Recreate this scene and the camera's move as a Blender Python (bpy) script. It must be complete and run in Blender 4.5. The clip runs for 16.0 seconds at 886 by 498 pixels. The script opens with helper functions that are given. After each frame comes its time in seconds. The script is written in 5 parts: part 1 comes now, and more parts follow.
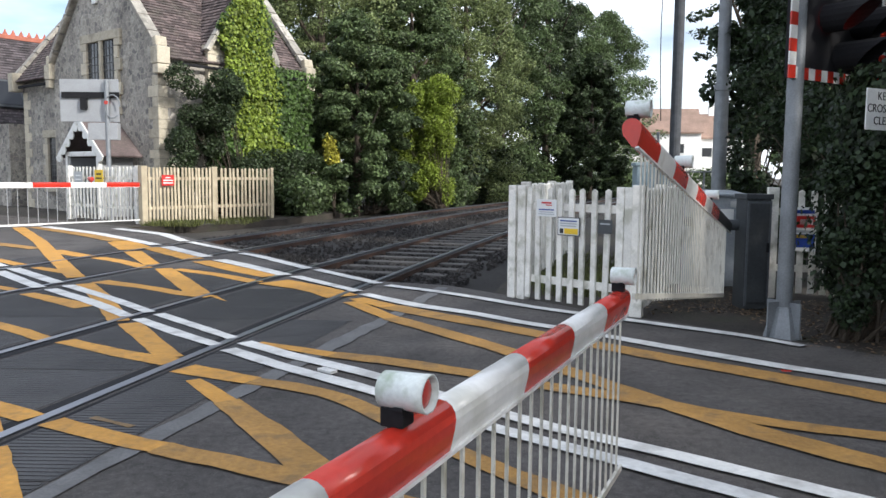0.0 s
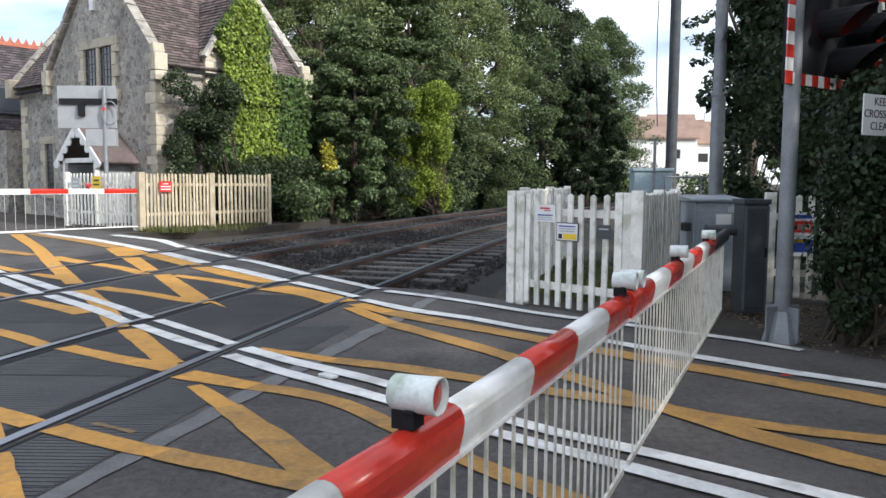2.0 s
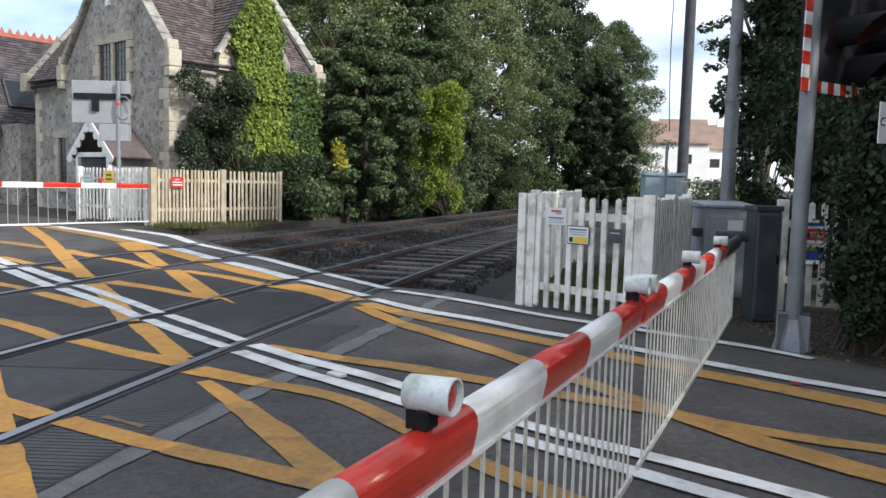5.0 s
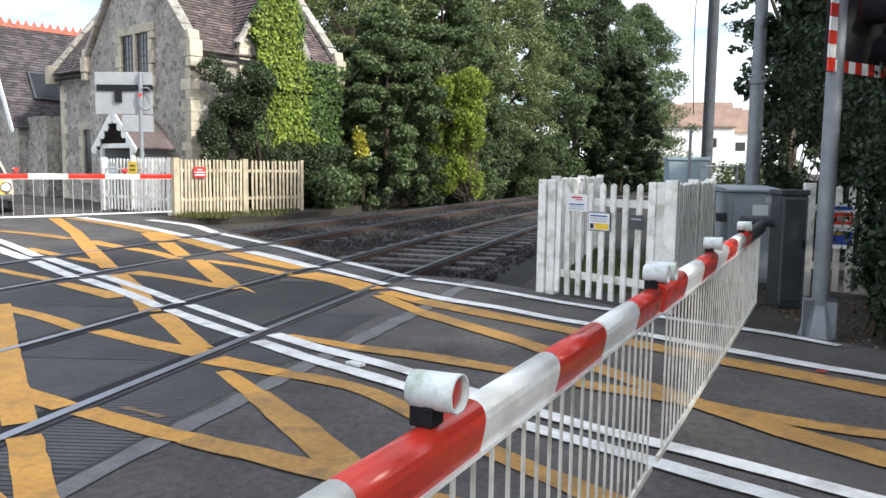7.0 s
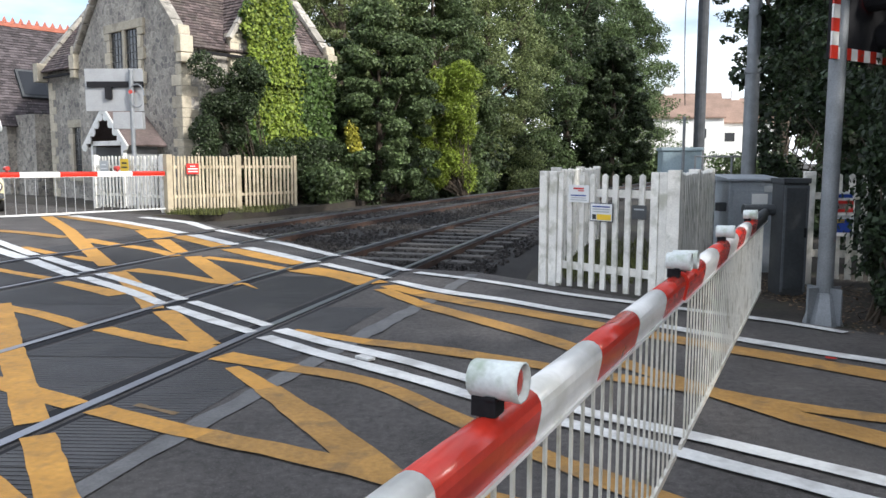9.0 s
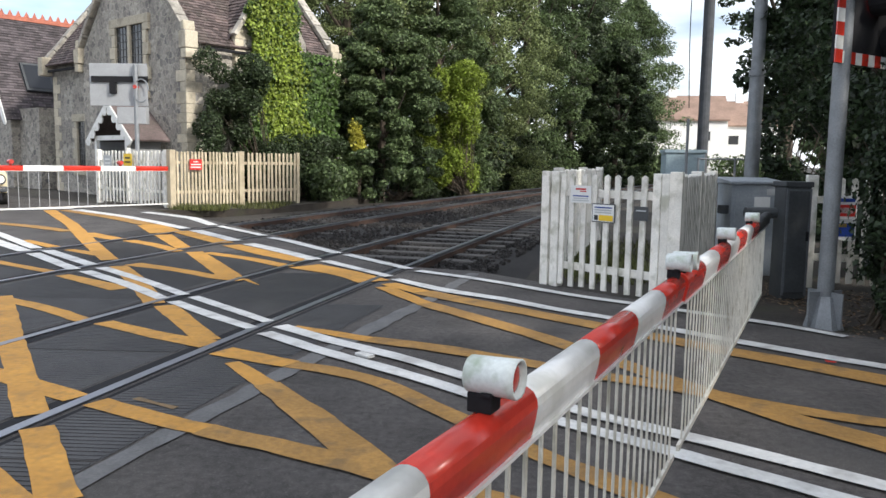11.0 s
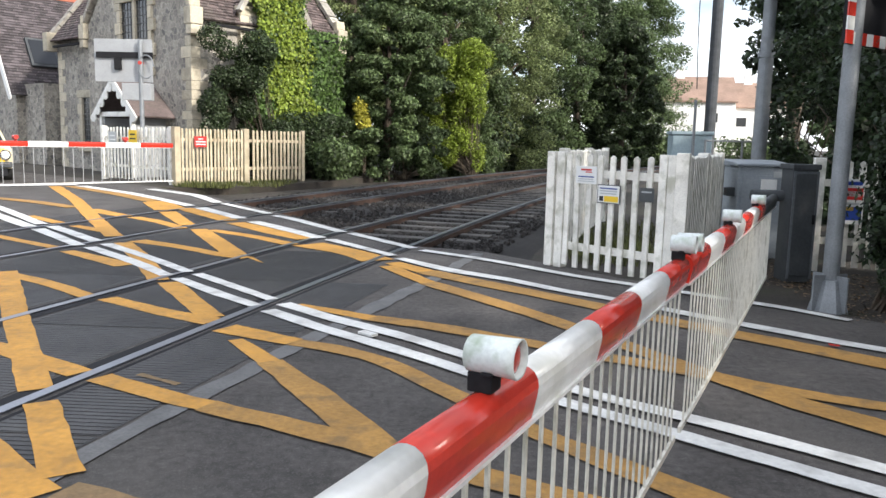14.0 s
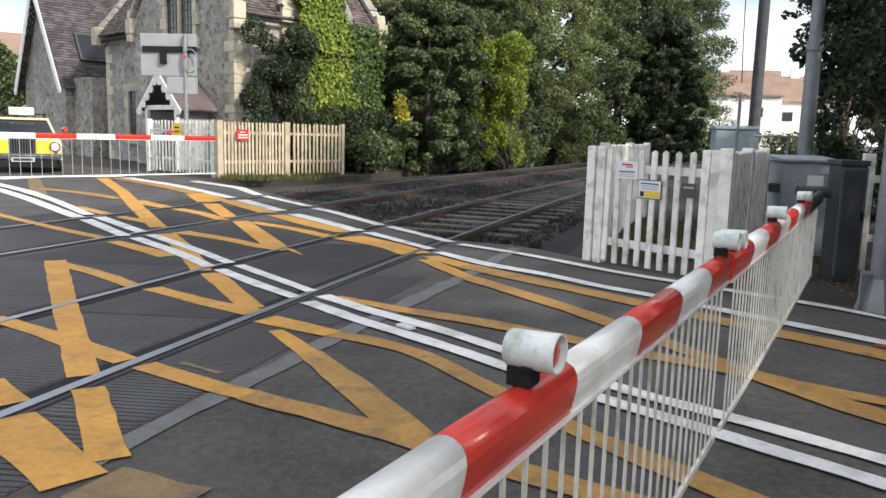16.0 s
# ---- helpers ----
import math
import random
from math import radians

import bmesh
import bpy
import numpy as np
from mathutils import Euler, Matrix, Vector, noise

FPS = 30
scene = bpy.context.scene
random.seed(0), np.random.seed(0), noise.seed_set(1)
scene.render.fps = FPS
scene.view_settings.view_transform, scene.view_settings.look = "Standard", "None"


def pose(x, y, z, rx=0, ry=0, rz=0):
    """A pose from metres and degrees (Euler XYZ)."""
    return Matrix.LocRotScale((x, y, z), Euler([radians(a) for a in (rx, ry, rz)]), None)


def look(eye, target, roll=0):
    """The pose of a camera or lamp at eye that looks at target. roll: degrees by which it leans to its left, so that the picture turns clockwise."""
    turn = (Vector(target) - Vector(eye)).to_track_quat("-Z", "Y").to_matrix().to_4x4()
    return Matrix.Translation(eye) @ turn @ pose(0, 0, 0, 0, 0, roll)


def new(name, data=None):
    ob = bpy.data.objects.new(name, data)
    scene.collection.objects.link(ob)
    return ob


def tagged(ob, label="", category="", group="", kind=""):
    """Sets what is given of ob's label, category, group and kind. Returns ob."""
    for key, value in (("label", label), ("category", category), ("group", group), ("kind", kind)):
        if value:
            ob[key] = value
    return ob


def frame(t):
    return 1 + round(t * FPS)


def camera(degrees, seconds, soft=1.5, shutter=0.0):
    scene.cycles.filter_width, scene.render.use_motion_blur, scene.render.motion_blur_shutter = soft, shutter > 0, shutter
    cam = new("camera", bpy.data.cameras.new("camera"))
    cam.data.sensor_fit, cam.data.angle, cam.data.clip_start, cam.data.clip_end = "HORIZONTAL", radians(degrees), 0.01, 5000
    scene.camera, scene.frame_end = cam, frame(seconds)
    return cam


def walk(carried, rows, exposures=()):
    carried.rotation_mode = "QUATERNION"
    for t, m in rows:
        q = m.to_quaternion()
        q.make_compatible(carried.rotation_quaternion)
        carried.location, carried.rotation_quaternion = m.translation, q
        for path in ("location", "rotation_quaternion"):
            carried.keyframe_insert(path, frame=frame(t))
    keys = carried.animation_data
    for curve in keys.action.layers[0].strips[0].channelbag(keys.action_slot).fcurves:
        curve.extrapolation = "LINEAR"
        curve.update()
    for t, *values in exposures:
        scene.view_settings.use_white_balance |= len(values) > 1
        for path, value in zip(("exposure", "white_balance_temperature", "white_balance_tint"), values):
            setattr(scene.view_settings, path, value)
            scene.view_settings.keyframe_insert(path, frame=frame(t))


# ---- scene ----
cam = camera(59.7, 16.0)

PATH = [
    (0, (0.041, 0.16, 1.264), (0.017, 2.151, 1.075), 0.5),
    (0.5, (0.043, 0.159, 1.269), (0.038, 2.15, 1.084), 0.5),
    (1, (0.038, 0.152, 1.27), (0.029, 2.144, 1.087), 0.5),
    (1.5, (0.028, 0.144, 1.265), (0.016, 2.136, 1.084), 0.4),
    (2, (0.019, 0.142, 1.263), (0.003, 2.134, 1.089), 0.4),
    (2.5, (0.018, 0.135, 1.268), (-0.005, 2.128, 1.102), 0.6),
    (3, (0.01, 0.135, 1.27), (-0.017, 2.128, 1.107), 0.8),
    (3.5, (0.006, 0.135, 1.266), (-0.025, 2.128, 1.107), 0.9),
    (4, (0.006, 0.138, 1.263), (-0.029, 2.132, 1.111), 1.4),
    (6.5, (0.0, 0.145, 1.266), (-0.045, 2.134, 1.056), 1.3),
    (7, (0.035, 0.186, 1.268), (-0.062, 2.173, 1.061), 0.8),
    (7.5, (0.043, 0.199, 1.259), (-0.228, 2.17, 1.052), 0.3),
    (8, (-0.016, 0.2, 1.251), (-0.268, 2.173, 1.038), 0.2),
    (8.5, (-0.073, 0.193, 1.252), (-0.234, 2.174, 1.034), -0.2),
    (9, (-0.079, 0.2, 1.254), (-0.152, 2.186, 1.032), 0.1),
    (11.5, (-0.072, 0.195, 1.249), (-0.157, 2.181, 1.024), 1.1),
    (12, (-0.08, 0.196, 1.252), (-0.172, 2.182, 1.026), 1.4),
    (12.5, (-0.082, 0.195, 1.253), (-0.179, 2.18, 1.027), 1.7),
    (13, (-0.077, 0.195, 1.253), (-0.168, 2.179, 1.019), 1.5),
    (13.5, (-0.071, 0.209, 1.245), (-0.161, 2.191, 0.999), 1.3),
    (14, (-0.068, 0.21, 1.245), (-0.157, 2.189, 0.969), 1.4),
    (14.5, (-0.068, 0.207, 1.245), (-0.159, 2.185, 0.965), 1.7),
    (15, (-0.08, 0.202, 1.246), (-0.231, 2.177, 0.969), 2.0),
    (15.5, (-0.085, 0.197, 1.245), (-0.275, 2.169, 0.969), 2.0),
    (16, (-0.072, 0.202, 1.246), (-0.258, 2.172, 0.952), 1.6),
]
EXPOSURES = [(0.0, 0.38, 5950, 10), (1.5, 0.50, 5950, 10), (2.5, 0.17, 5900, 10), (3.5, 0.02, 5850, 10), (4.2, 0.02, 5850, 10), (6.5, 0.72, 6000, 10), (7.0, 0.64, 6000, 10),
             (7.5, -0.13, 5850, 10), (8.5, 0.12, 5900, 10), (9.0, 0.47, 6000, 10), (11.5, 0.28, 6150, 10), (12.5, 0.18, 6200, 10), (13.5, 0.48, 6200, 10),
             (14.0, 0.68, 6200, 10), (14.5, 0.83, 6250, 10), (15.0, 0.40, 6250, 10), (16.0, 0.40, 6250, 10)]
walk(cam, [(t, look(e, g, r)) for t, e, g, r in PATH], EXPOSURES)


# ---- world and light ----
world = bpy.data.worlds.new("sky")
scene.world = world
world.use_nodes = True
wn = world.node_tree
sky = wn.nodes.new("ShaderNodeTexSky")
sky.sky_type = "NISHITA"
sky.sun_disc = False
SUN_EL, SUN_AZ = 30.0, 128.0   # degrees; azimuth clockwise from +y
sky.sun_elevation, sky.sun_rotation = radians(SUN_EL), radians(SUN_AZ)
sky.air_density, sky.dust_density, sky.ozone_density = 1.0, 2.5, 1.0
cloud_tc = wn.nodes.new("ShaderNodeTexCoord")
cloud_map = wn.nodes.new("ShaderNodeMapping")
cloud_map.inputs["Scale"].default_value = (1.0, 1.0, 3.2)
cloud = wn.nodes.new("ShaderNodeTexNoise")
cloud.inputs["Scale"].default_value, cloud.inputs["Detail"].default_value = 2.6, 7.0
cloud_ramp = wn.nodes.new("ShaderNodeValToRGB")
cloud_ramp.color_ramp.elements[0].position, cloud_ramp.color_ramp.elements[1].position = 0.34, 0.64
cloud_mix = wn.nodes.new("ShaderNodeMixRGB")
cloud_mix.inputs["Color2"].default_value = (9.6, 9.6, 9.7, 1)
wn.links.new(cloud_tc.outputs["Generated"], cloud_map.inputs["Vector"])
wn.links.new(cloud_map.outputs["Vector"], cloud.inputs["Vector"])
wn.links.new(cloud.outputs["Fac"], cloud_ramp.inputs["Fac"])
wn.links.new(cloud_ramp.outputs["Color"], cloud_mix.inputs["Fac"])
wn.links.new(sky.outputs["Color"], cloud_mix.inputs["Color1"])
wn.links.new(cloud_mix.outputs["Color"], wn.nodes["Background"].inputs["Color"])
wn.nodes["Background"].inputs["Strength"].default_value = 0.15

sun = new("sun", bpy.data.lights.new("sun", "SUN"))
sun.data.energy, sun.data.angle, sun.data.color = 3.6, radians(4), (1.0, 0.92, 0.8)
az, el = radians(SUN_AZ), radians(SUN_EL)
sun.matrix_world = look((math.sin(az) * 50, math.cos(az) * 50, math.tan(el) * 50), (0, 0, 0))
scene.view_settings.exposure = 0.0


# ---- materials ----
def material(name, color, rough=0.7, metal=0.0, vary=0.12, scale=6.0, bump=0.0, bump_scale=60.0,
             dirt=None, dirt_amount=0.0, dirt_scale=3.0, island=0.0, object_random=0.0, spec=0.5):
    """Base colour varied at two scales, stains with their own colour, and a fine relief."""
    m = bpy.data.materials.new(name)
    m.use_nodes = True
    nt = m.node_tree
    b = nt.nodes["Principled BSDF"]
    b.inputs["Roughness"].default_value = rough
    b.inputs["Metallic"].default_value = metal
    b.inputs["Specular IOR Level"].default_value = spec
    tc = nt.nodes.new("ShaderNodeTexCoord")
    geo = nt.nodes.new("ShaderNodeNewGeometry")

    def noise_of(sc, detail=4.0):
        n = nt.nodes.new("ShaderNodeTexNoise")
        n.inputs["Scale"].default_value, n.inputs["Detail"].default_value = sc, detail
        nt.links.new(geo.outputs["Position"], n.inputs["Vector"])
        return n

    def mul(c_out, fac_out, lo, hi):
        r = nt.nodes.new("ShaderNodeMapRange")
        r.inputs["From Min"].default_value, r.inputs["From Max"].default_value = 0.3, 0.7
        r.inputs["To Min"].default_value, r.inputs["To Max"].default_value = lo, hi
        nt.links.new(fac_out, r.inputs["Value"])
        v = nt.nodes.new("ShaderNodeVectorMath")
        v.operation = "SCALE"
        nt.links.new(c_out, v.inputs[0])
        nt.links.new(r.outputs["Result"], v.inputs["Scale"])
        return v.outputs["Vector"]

    rgb = nt.nodes.new("ShaderNodeRGB")
    rgb.outputs[0].default_value = (*color, 1)
    out = rgb.outputs[0]
    if vary:
        out = mul(out, noise_of(scale).outputs["Fac"], 1 - vary, 1 + vary)
        out = mul(out, noise_of(scale * 14, 3.0).outputs["Fac"], 1 - vary * 0.8, 1 + vary * 0.8)
    if island:
        out = mul(out, geo.outputs["Random Per Island"], 1 - island, 1 + island)
    if object_random:
        info = nt.nodes.new("ShaderNodeObjectInfo")
        out = mul(out, info.outputs["Random"], 1 - object_random, 1 + object_random)
    if dirt:
        ramp = nt.nodes.new("ShaderNodeMapRange")
        ramp.inputs["From Min"].default_value, ramp.inputs["From Max"].default_value = 0.52, 0.68
        ramp.inputs["To Max"].default_value = dirt_amount
        nt.links.new(noise_of(dirt_scale, 8.0).outputs["Fac"], ramp.inputs["Value"])
        mix = nt.nodes.new("ShaderNodeMixRGB")
        mix.inputs["Color2"].default_value = (*dirt, 1)
        nt.links.new(ramp.outputs["Result"], mix.inputs["Fac"])
        nt.links.new(out, mix.inputs["Color1"])
        out = mix.outputs["Color"]
    nt.links.new(out, b.inputs["Base Color"])
    if bump:
        bn = nt.nodes.new("ShaderNodeBump")
        bn.inputs["Strength"].default_value, bn.inputs["Distance"].default_value = bump, 0.01
        nt.links.new(noise_of(bump_scale, 5.0).outputs["Fac"], bn.inputs["Height"])
        nt.links.new(bn.outputs["Normal"], b.inputs["Normal"])
    return m


def add_specks(m, scale, pale, amount, threshold):
    """Pale stones showing in a surface."""
    nt = m.node_tree
    b = nt.nodes["Principled BSDF"]
    src = b.inputs["Base Color"].links[0].from_socket
    geo = nt.nodes.new("ShaderNodeNewGeometry")
    v = nt.nodes.new("ShaderNodeTexVoronoi")
    v.inputs["Scale"].default_value = scale
    nt.links.new(geo.outputs["Position"], v.inputs["Vector"])
    sep = nt.nodes.new("ShaderNodeSeparateColor")
    nt.links.new(v.outputs["Color"], sep.inputs[0])
    r = nt.nodes.new("ShaderNodeMapRange")
    r.inputs["From Min"].default_value, r.inputs["From Max"].default_value = threshold, 1.0
    r.inputs["To Max"].default_value = amount
    nt.links.new(sep.outputs[0], r.inputs["Value"])
    mix = nt.nodes.new("ShaderNodeMixRGB")
    mix.inputs["Color2"].default_value = (*pale, 1)
    nt.links.new(r.outputs["Result"], mix.inputs["Fac"])
    nt.links.new(src, mix.inputs["Color1"])
    nt.links.new(mix.outputs["Color"], b.inputs["Base Color"])


def leaf_material(name, color, spread=0.5, glow=0.35):
    """Leaves: gloss on top, light let through, each leaf a little different."""
    m = material(name, color, rough=0.5, vary=0.25, scale=0.6, island=spread, spec=0.35)
    nt = m.node_tree
    b = nt.nodes["Principled BSDF"]
    src = b.inputs["Base Color"].links[0].from_socket
    tr = nt.nodes.new("ShaderNodeBsdfTranslucent")
    mx = nt.nodes.new("ShaderNodeMixShader")
    mx.inputs["Fac"].default_value = glow
    nt.links.new(src, tr.inputs["Color"])
    nt.links.new(b.outputs[0], mx.inputs[1])
    nt.links.new(tr.outputs[0], mx.inputs[2])
    nt.links.new(mx.outputs[0], nt.nodes["Material Output"].inputs["Surface"])
    return m


def glow_material(name, color, strength):
    m = bpy.data.materials.new(name)
    m.use_nodes = True
    b = m.node_tree.nodes["Principled BSDF"]
    b.inputs["Base Color"].default_value = (*color, 1)
    b.inputs["Emission Color"].default_value = (*color, 1)
    b.inputs["Emission Strength"].default_value = strength
    return m


ASPHALT = material("asphalt", (0.07, 0.063, 0.059), 0.85, vary=0.42, scale=1.6, bump=0.9, bump_scale=220,
                   dirt=(0.075, 0.07, 0.065), dirt_amount=0.6, dirt_scale=0.9)
ASPHALT_PATCH = material("asphalt_patch", (0.13, 0.13, 0.13), 0.85, vary=0.2, scale=5, bump=0.5, bump_scale=200)
add_specks(ASPHALT, 150.0, (0.16, 0.15, 0.14), 0.45, 0.8)
RUBBER = material("rubber_panel", (0.034, 0.033, 0.034), 0.6, vary=0.25, scale=3, bump=0.3, bump_scale=90,
                  dirt=(0.06, 0.058, 0.055), dirt_amount=0.5, dirt_scale=2.0, object_random=0.25)
YELLOW = material("yellow_marking", (0.52, 0.26, 0.038), 0.7, vary=0.15, scale=2.5, bump=0.5, bump_scale=180,
                  dirt=(0.26, 0.15, 0.045), dirt_amount=0.55, dirt_scale=11.0)
YELLOW_OLD = material("faded_yellow", (0.2, 0.13, 0.06), 0.8, vary=0.2, scale=4, bump=0.5, bump_scale=180, dirt=(0.09, 0.07, 0.05), dirt_amount=0.8, dirt_scale=5)
YELLOW_WORN = material("browned_yellow", (0.36, 0.195, 0.045), 0.75, vary=0.22, scale=3, bump=0.6, bump_scale=200,
                       dirt=(0.14, 0.09, 0.04), dirt_amount=0.7, dirt_scale=6.0)
WHITE_LINE = material("white_marking", (0.62, 0.62, 0.6), 0.7, vary=0.12, scale=3, bump=0.5, bump_scale=180,
                      dirt=(0.3, 0.29, 0.28), dirt_amount=0.6, dirt_scale=5.0)
EARTH = material("earth", (0.034, 0.028, 0.022), 0.95, vary=0.4, scale=2.0, bump=0.8, bump_scale=40,
                 dirt=(0.03, 0.04, 0.015), dirt_amount=0.6, dirt_scale=1.5)
# dirty stone, its colour darkened further for tree shade over the line
BALLAST = material("ballast", (0.019, 0.017, 0.016), 0.95, vary=0.4, scale=3.0, bump=1.0, bump_scale=35, island=0.45)
SLEEPER = material("concrete_sleeper", (0.06, 0.057, 0.054), 0.9, vary=0.25, scale=4, bump=0.4)
RAIL_SIDE = material("rusty_rail", (0.06, 0.035, 0.025), 0.75, metal=0.4, vary=0.3, scale=8)
RAIL_TOP = material("polished_rail", (0.26, 0.27, 0.3), 0.38, metal=1.0, vary=0.1, scale=4)
RED = material("red_band", (0.52, 0.035, 0.02), 0.24, vary=0.08, scale=4, dirt=(0.3, 0.03, 0.02), dirt_amount=0.5, dirt_scale=7)
WHITE_PAINT = material("white_paint", (0.72, 0.72, 0.7), 0.28, vary=0.06, scale=4, dirt=(0.42, 0.42, 0.36), dirt_amount=0.5, dirt_scale=8)
FENCE_WHITE = material("fence_white", (0.77, 0.75, 0.69), 0.75, vary=0.12, scale=6, bump=0.25, bump_scale=50,
                       dirt=(0.28, 0.28, 0.19), dirt_amount=0.6, dirt_scale=6.5, object_random=0.08)
FENCE_CREAM = material("fence_cream", (0.47, 0.4, 0.28), 0.8, vary=0.15, scale=5, bump=0.25, bump_scale=50,
                       dirt=(0.3, 0.25, 0.16), dirt_amount=0.7, dirt_scale=4, object_random=0.1)
SKIRT_PAINT = material("skirt_paint", (0.6, 0.58, 0.51), 0.5, vary=0.1, scale=5, dirt=(0.27, 0.25, 0.18), dirt_amount=0.7, dirt_scale=9)
LAMP_SHELL = material("lamp_shell", (0.62, 0.66, 0.64), 0.5, vary=0.1, scale=10, dirt=(0.25, 0.32, 0.2), dirt_amount=0.75, dirt_scale=18)
LAMP_LENS = material("red_lens", (0.42, 0.05, 0.04), 0.2, vary=0.05)
BLACK = material("black_paint", (0.014, 0.014, 0.016), 0.8, vary=0.2, scale=5, spec=0.2)
GALV = material("galvanised_steel", (0.22, 0.235, 0.25), 0.55, metal=0.4, vary=0.15, scale=6)
GREY_PAINT = material("grey_paint", (0.28, 0.31, 0.34), 0.55, vary=0.12, scale=3, dirt=(0.1, 0.11, 0.1), dirt_amount=0.5)
DARK_GREY = material("dark_grey_paint", (0.045, 0.05, 0.055), 0.6, vary=0.2, scale=3, dirt=(0.08, 0.085, 0.08), dirt_amount=0.4)
MID_GREY = material("mid_grey_paint", (0.1, 0.11, 0.12), 0.6, vary=0.2, scale=3)
BOARD_GREY = material("board_grey", (0.34, 0.35, 0.36), 0.5, metal=0.2, vary=0.08, scale=3)

def rubble(name, scale, stones_rgb, mortar, bump=0.6):
    """Rubble walling: every stone of its own tint, set in recessed mortar."""
    m = material(name, (0.5, 0.5, 0.5), 0.85, vary=0.25, scale=1.2)
    nt = m.node_tree
    b = nt.nodes["Principled BSDF"]
    base = b.inputs["Base Color"].links[0].from_socket
    geo = nt.nodes.new("ShaderNodeNewGeometry")
    warp = nt.nodes.new("ShaderNodeTexNoise")
    warp.inputs["Scale"].default_value = 9.0
    add = nt.nodes.new("ShaderNodeVectorMath")
    add.operation = "MULTIPLY_ADD"
    add.inputs[1].default_value = (0.09, 0.09, 0.09)
    nt.links.new(geo.outputs["Position"], warp.inputs["Vector"])
    nt.links.new(warp.outputs["Color"], add.inputs[0])
    nt.links.new(geo.outputs["Position"], add.inputs[2])
    cells = []
    for feature in ("F1", "DISTANCE_TO_EDGE"):
        v = nt.nodes.new("ShaderNodeTexVoronoi")
        v.feature = feature
        v.inputs["Scale"].default_value = scale
        nt.links.new(add.outputs[0], v.inputs["Vector"])
        cells.append(v)
    ramp = nt.nodes.new("ShaderNodeValToRGB")
    e = ramp.color_ramp.elements
    e[0].color, e[1].color = (*stones_rgb[0], 1), (*stones_rgb[-1], 1)
    for i, c in enumerate(stones_rgb[1:-1]):
        e.new((i + 1) / (len(stones_rgb) - 1)).color = (*c, 1)
    sep = nt.nodes.new("ShaderNodeSeparateColor")
    nt.links.new(cells[0].outputs["Color"], sep.inputs[0])
    nt.links.new(sep.outputs[0], ramp.inputs["Fac"])
    joint = nt.nodes.new("ShaderNodeMapRange")
    joint.inputs["From Min"].default_value, joint.inputs["From Max"].default_value = 0.02, 0.09
    nt.links.new(cells[1].outputs["Distance"], joint.inputs["Value"])
    mix = nt.nodes.new("ShaderNodeMixRGB")
    mix.inputs["Color1"].default_value = (*mortar, 1)
    nt.links.new(joint.outputs["Result"], mix.inputs["Fac"])
    nt.links.new(ramp.outputs["Color"], mix.inputs["Color2"])
    ov = nt.nodes.new("ShaderNodeMixRGB")
    ov.blend_type = "MULTIPLY"
    ov.inputs["Fac"].default_value = 1.0
    dbl = nt.nodes.new("ShaderNodeVectorMath")
    dbl.operation = "SCALE"
    dbl.inputs["Scale"].default_value = 2.0
    nt.links.new(base, dbl.inputs[0])
    nt.links.new(mix.outputs["Color"], ov.inputs["Color1"])
    nt.links.new(dbl.outputs["Vector"], ov.inputs["Color2"])
    nt.links.new(ov.outputs["Color"], b.inputs["Base Color"])
    bn = nt.nodes.new("ShaderNodeBump")
    bn.inputs["Strength"].default_value, bn.inputs["Distance"].default_value = bump, 0.03
    nt.links.new(joint.outputs["Result"], bn.inputs["Height"])
    nt.links.new(bn.outputs["Normal"], b.inputs["Normal"])
    return m


FLINT = rubble("flint_wall", 6.0, [(0.15, 0.145, 0.14), (0.26, 0.24, 0.215), (0.35, 0.325, 0.285), (0.2, 0.19, 0.175), (0.43, 0.4, 0.35)], (0.38, 0.355, 0.3))
DRESSED = material("dressed_stone", (0.5, 0.45, 0.35), 0.85, vary=0.2, scale=2.5, bump=0.4, bump_scale=25,
                   dirt=(0.2, 0.18, 0.14), dirt_amount=0.7, dirt_scale=2.5, object_random=0.12)
TILE = material("roof_tile", (0.105, 0.08, 0.076), 0.85, vary=0.3, scale=1.5, island=0.35, bump=0.3,
                dirt=(0.07, 0.065, 0.05), dirt_amount=0.6, dirt_scale=1.2)
SLATE_TILE = material("dark_tile", (0.075, 0.064, 0.068), 0.85, vary=0.25, scale=1.5, island=0.3, bump=0.3)
POLE_WOOD = material("weathered_pole", (0.06, 0.065, 0.072), 0.9, vary=0.25, scale=4, bump=0.4, bump_scale=30)
TERRACOTTA = material("terracotta", (0.38, 0.13, 0.085), 0.8, vary=0.2, scale=6)
DARK_GLASS = material("window_glass", (0.02, 0.022, 0.025), 0.08, vary=0.0)
WINDOW_LEAD = material("window_lead", (0.07, 0.07, 0.068), 0.6, vary=0.1)
COPING = material("coping_stone", (0.33, 0.31, 0.27), 0.9, vary=0.25, scale=3, bump=0.5, bump_scale=25, dirt=(0.14, 0.13, 0.115), dirt_amount=0.85, dirt_scale=5, object_random=0.15)
WHITE_WALL = material("white_wall", (0.8, 0.79, 0.76), 0.85, vary=0.05, scale=1)
BARK = material("bark", (0.07, 0.055, 0.04), 0.95, vary=0.35, scale=5, bump=0.8, bump_scale=18)
LEAF_DARK = leaf_material("leaf_dark", (0.1, 0.14, 0.058))
LEAF_MID = leaf_material("leaf_mid", (0.18, 0.22, 0.09))
# bright leaf tone with sunlight put into the colour
LEAF_LIME = leaf_material("leaf_lime", (0.21, 0.275, 0.04), 0.35)
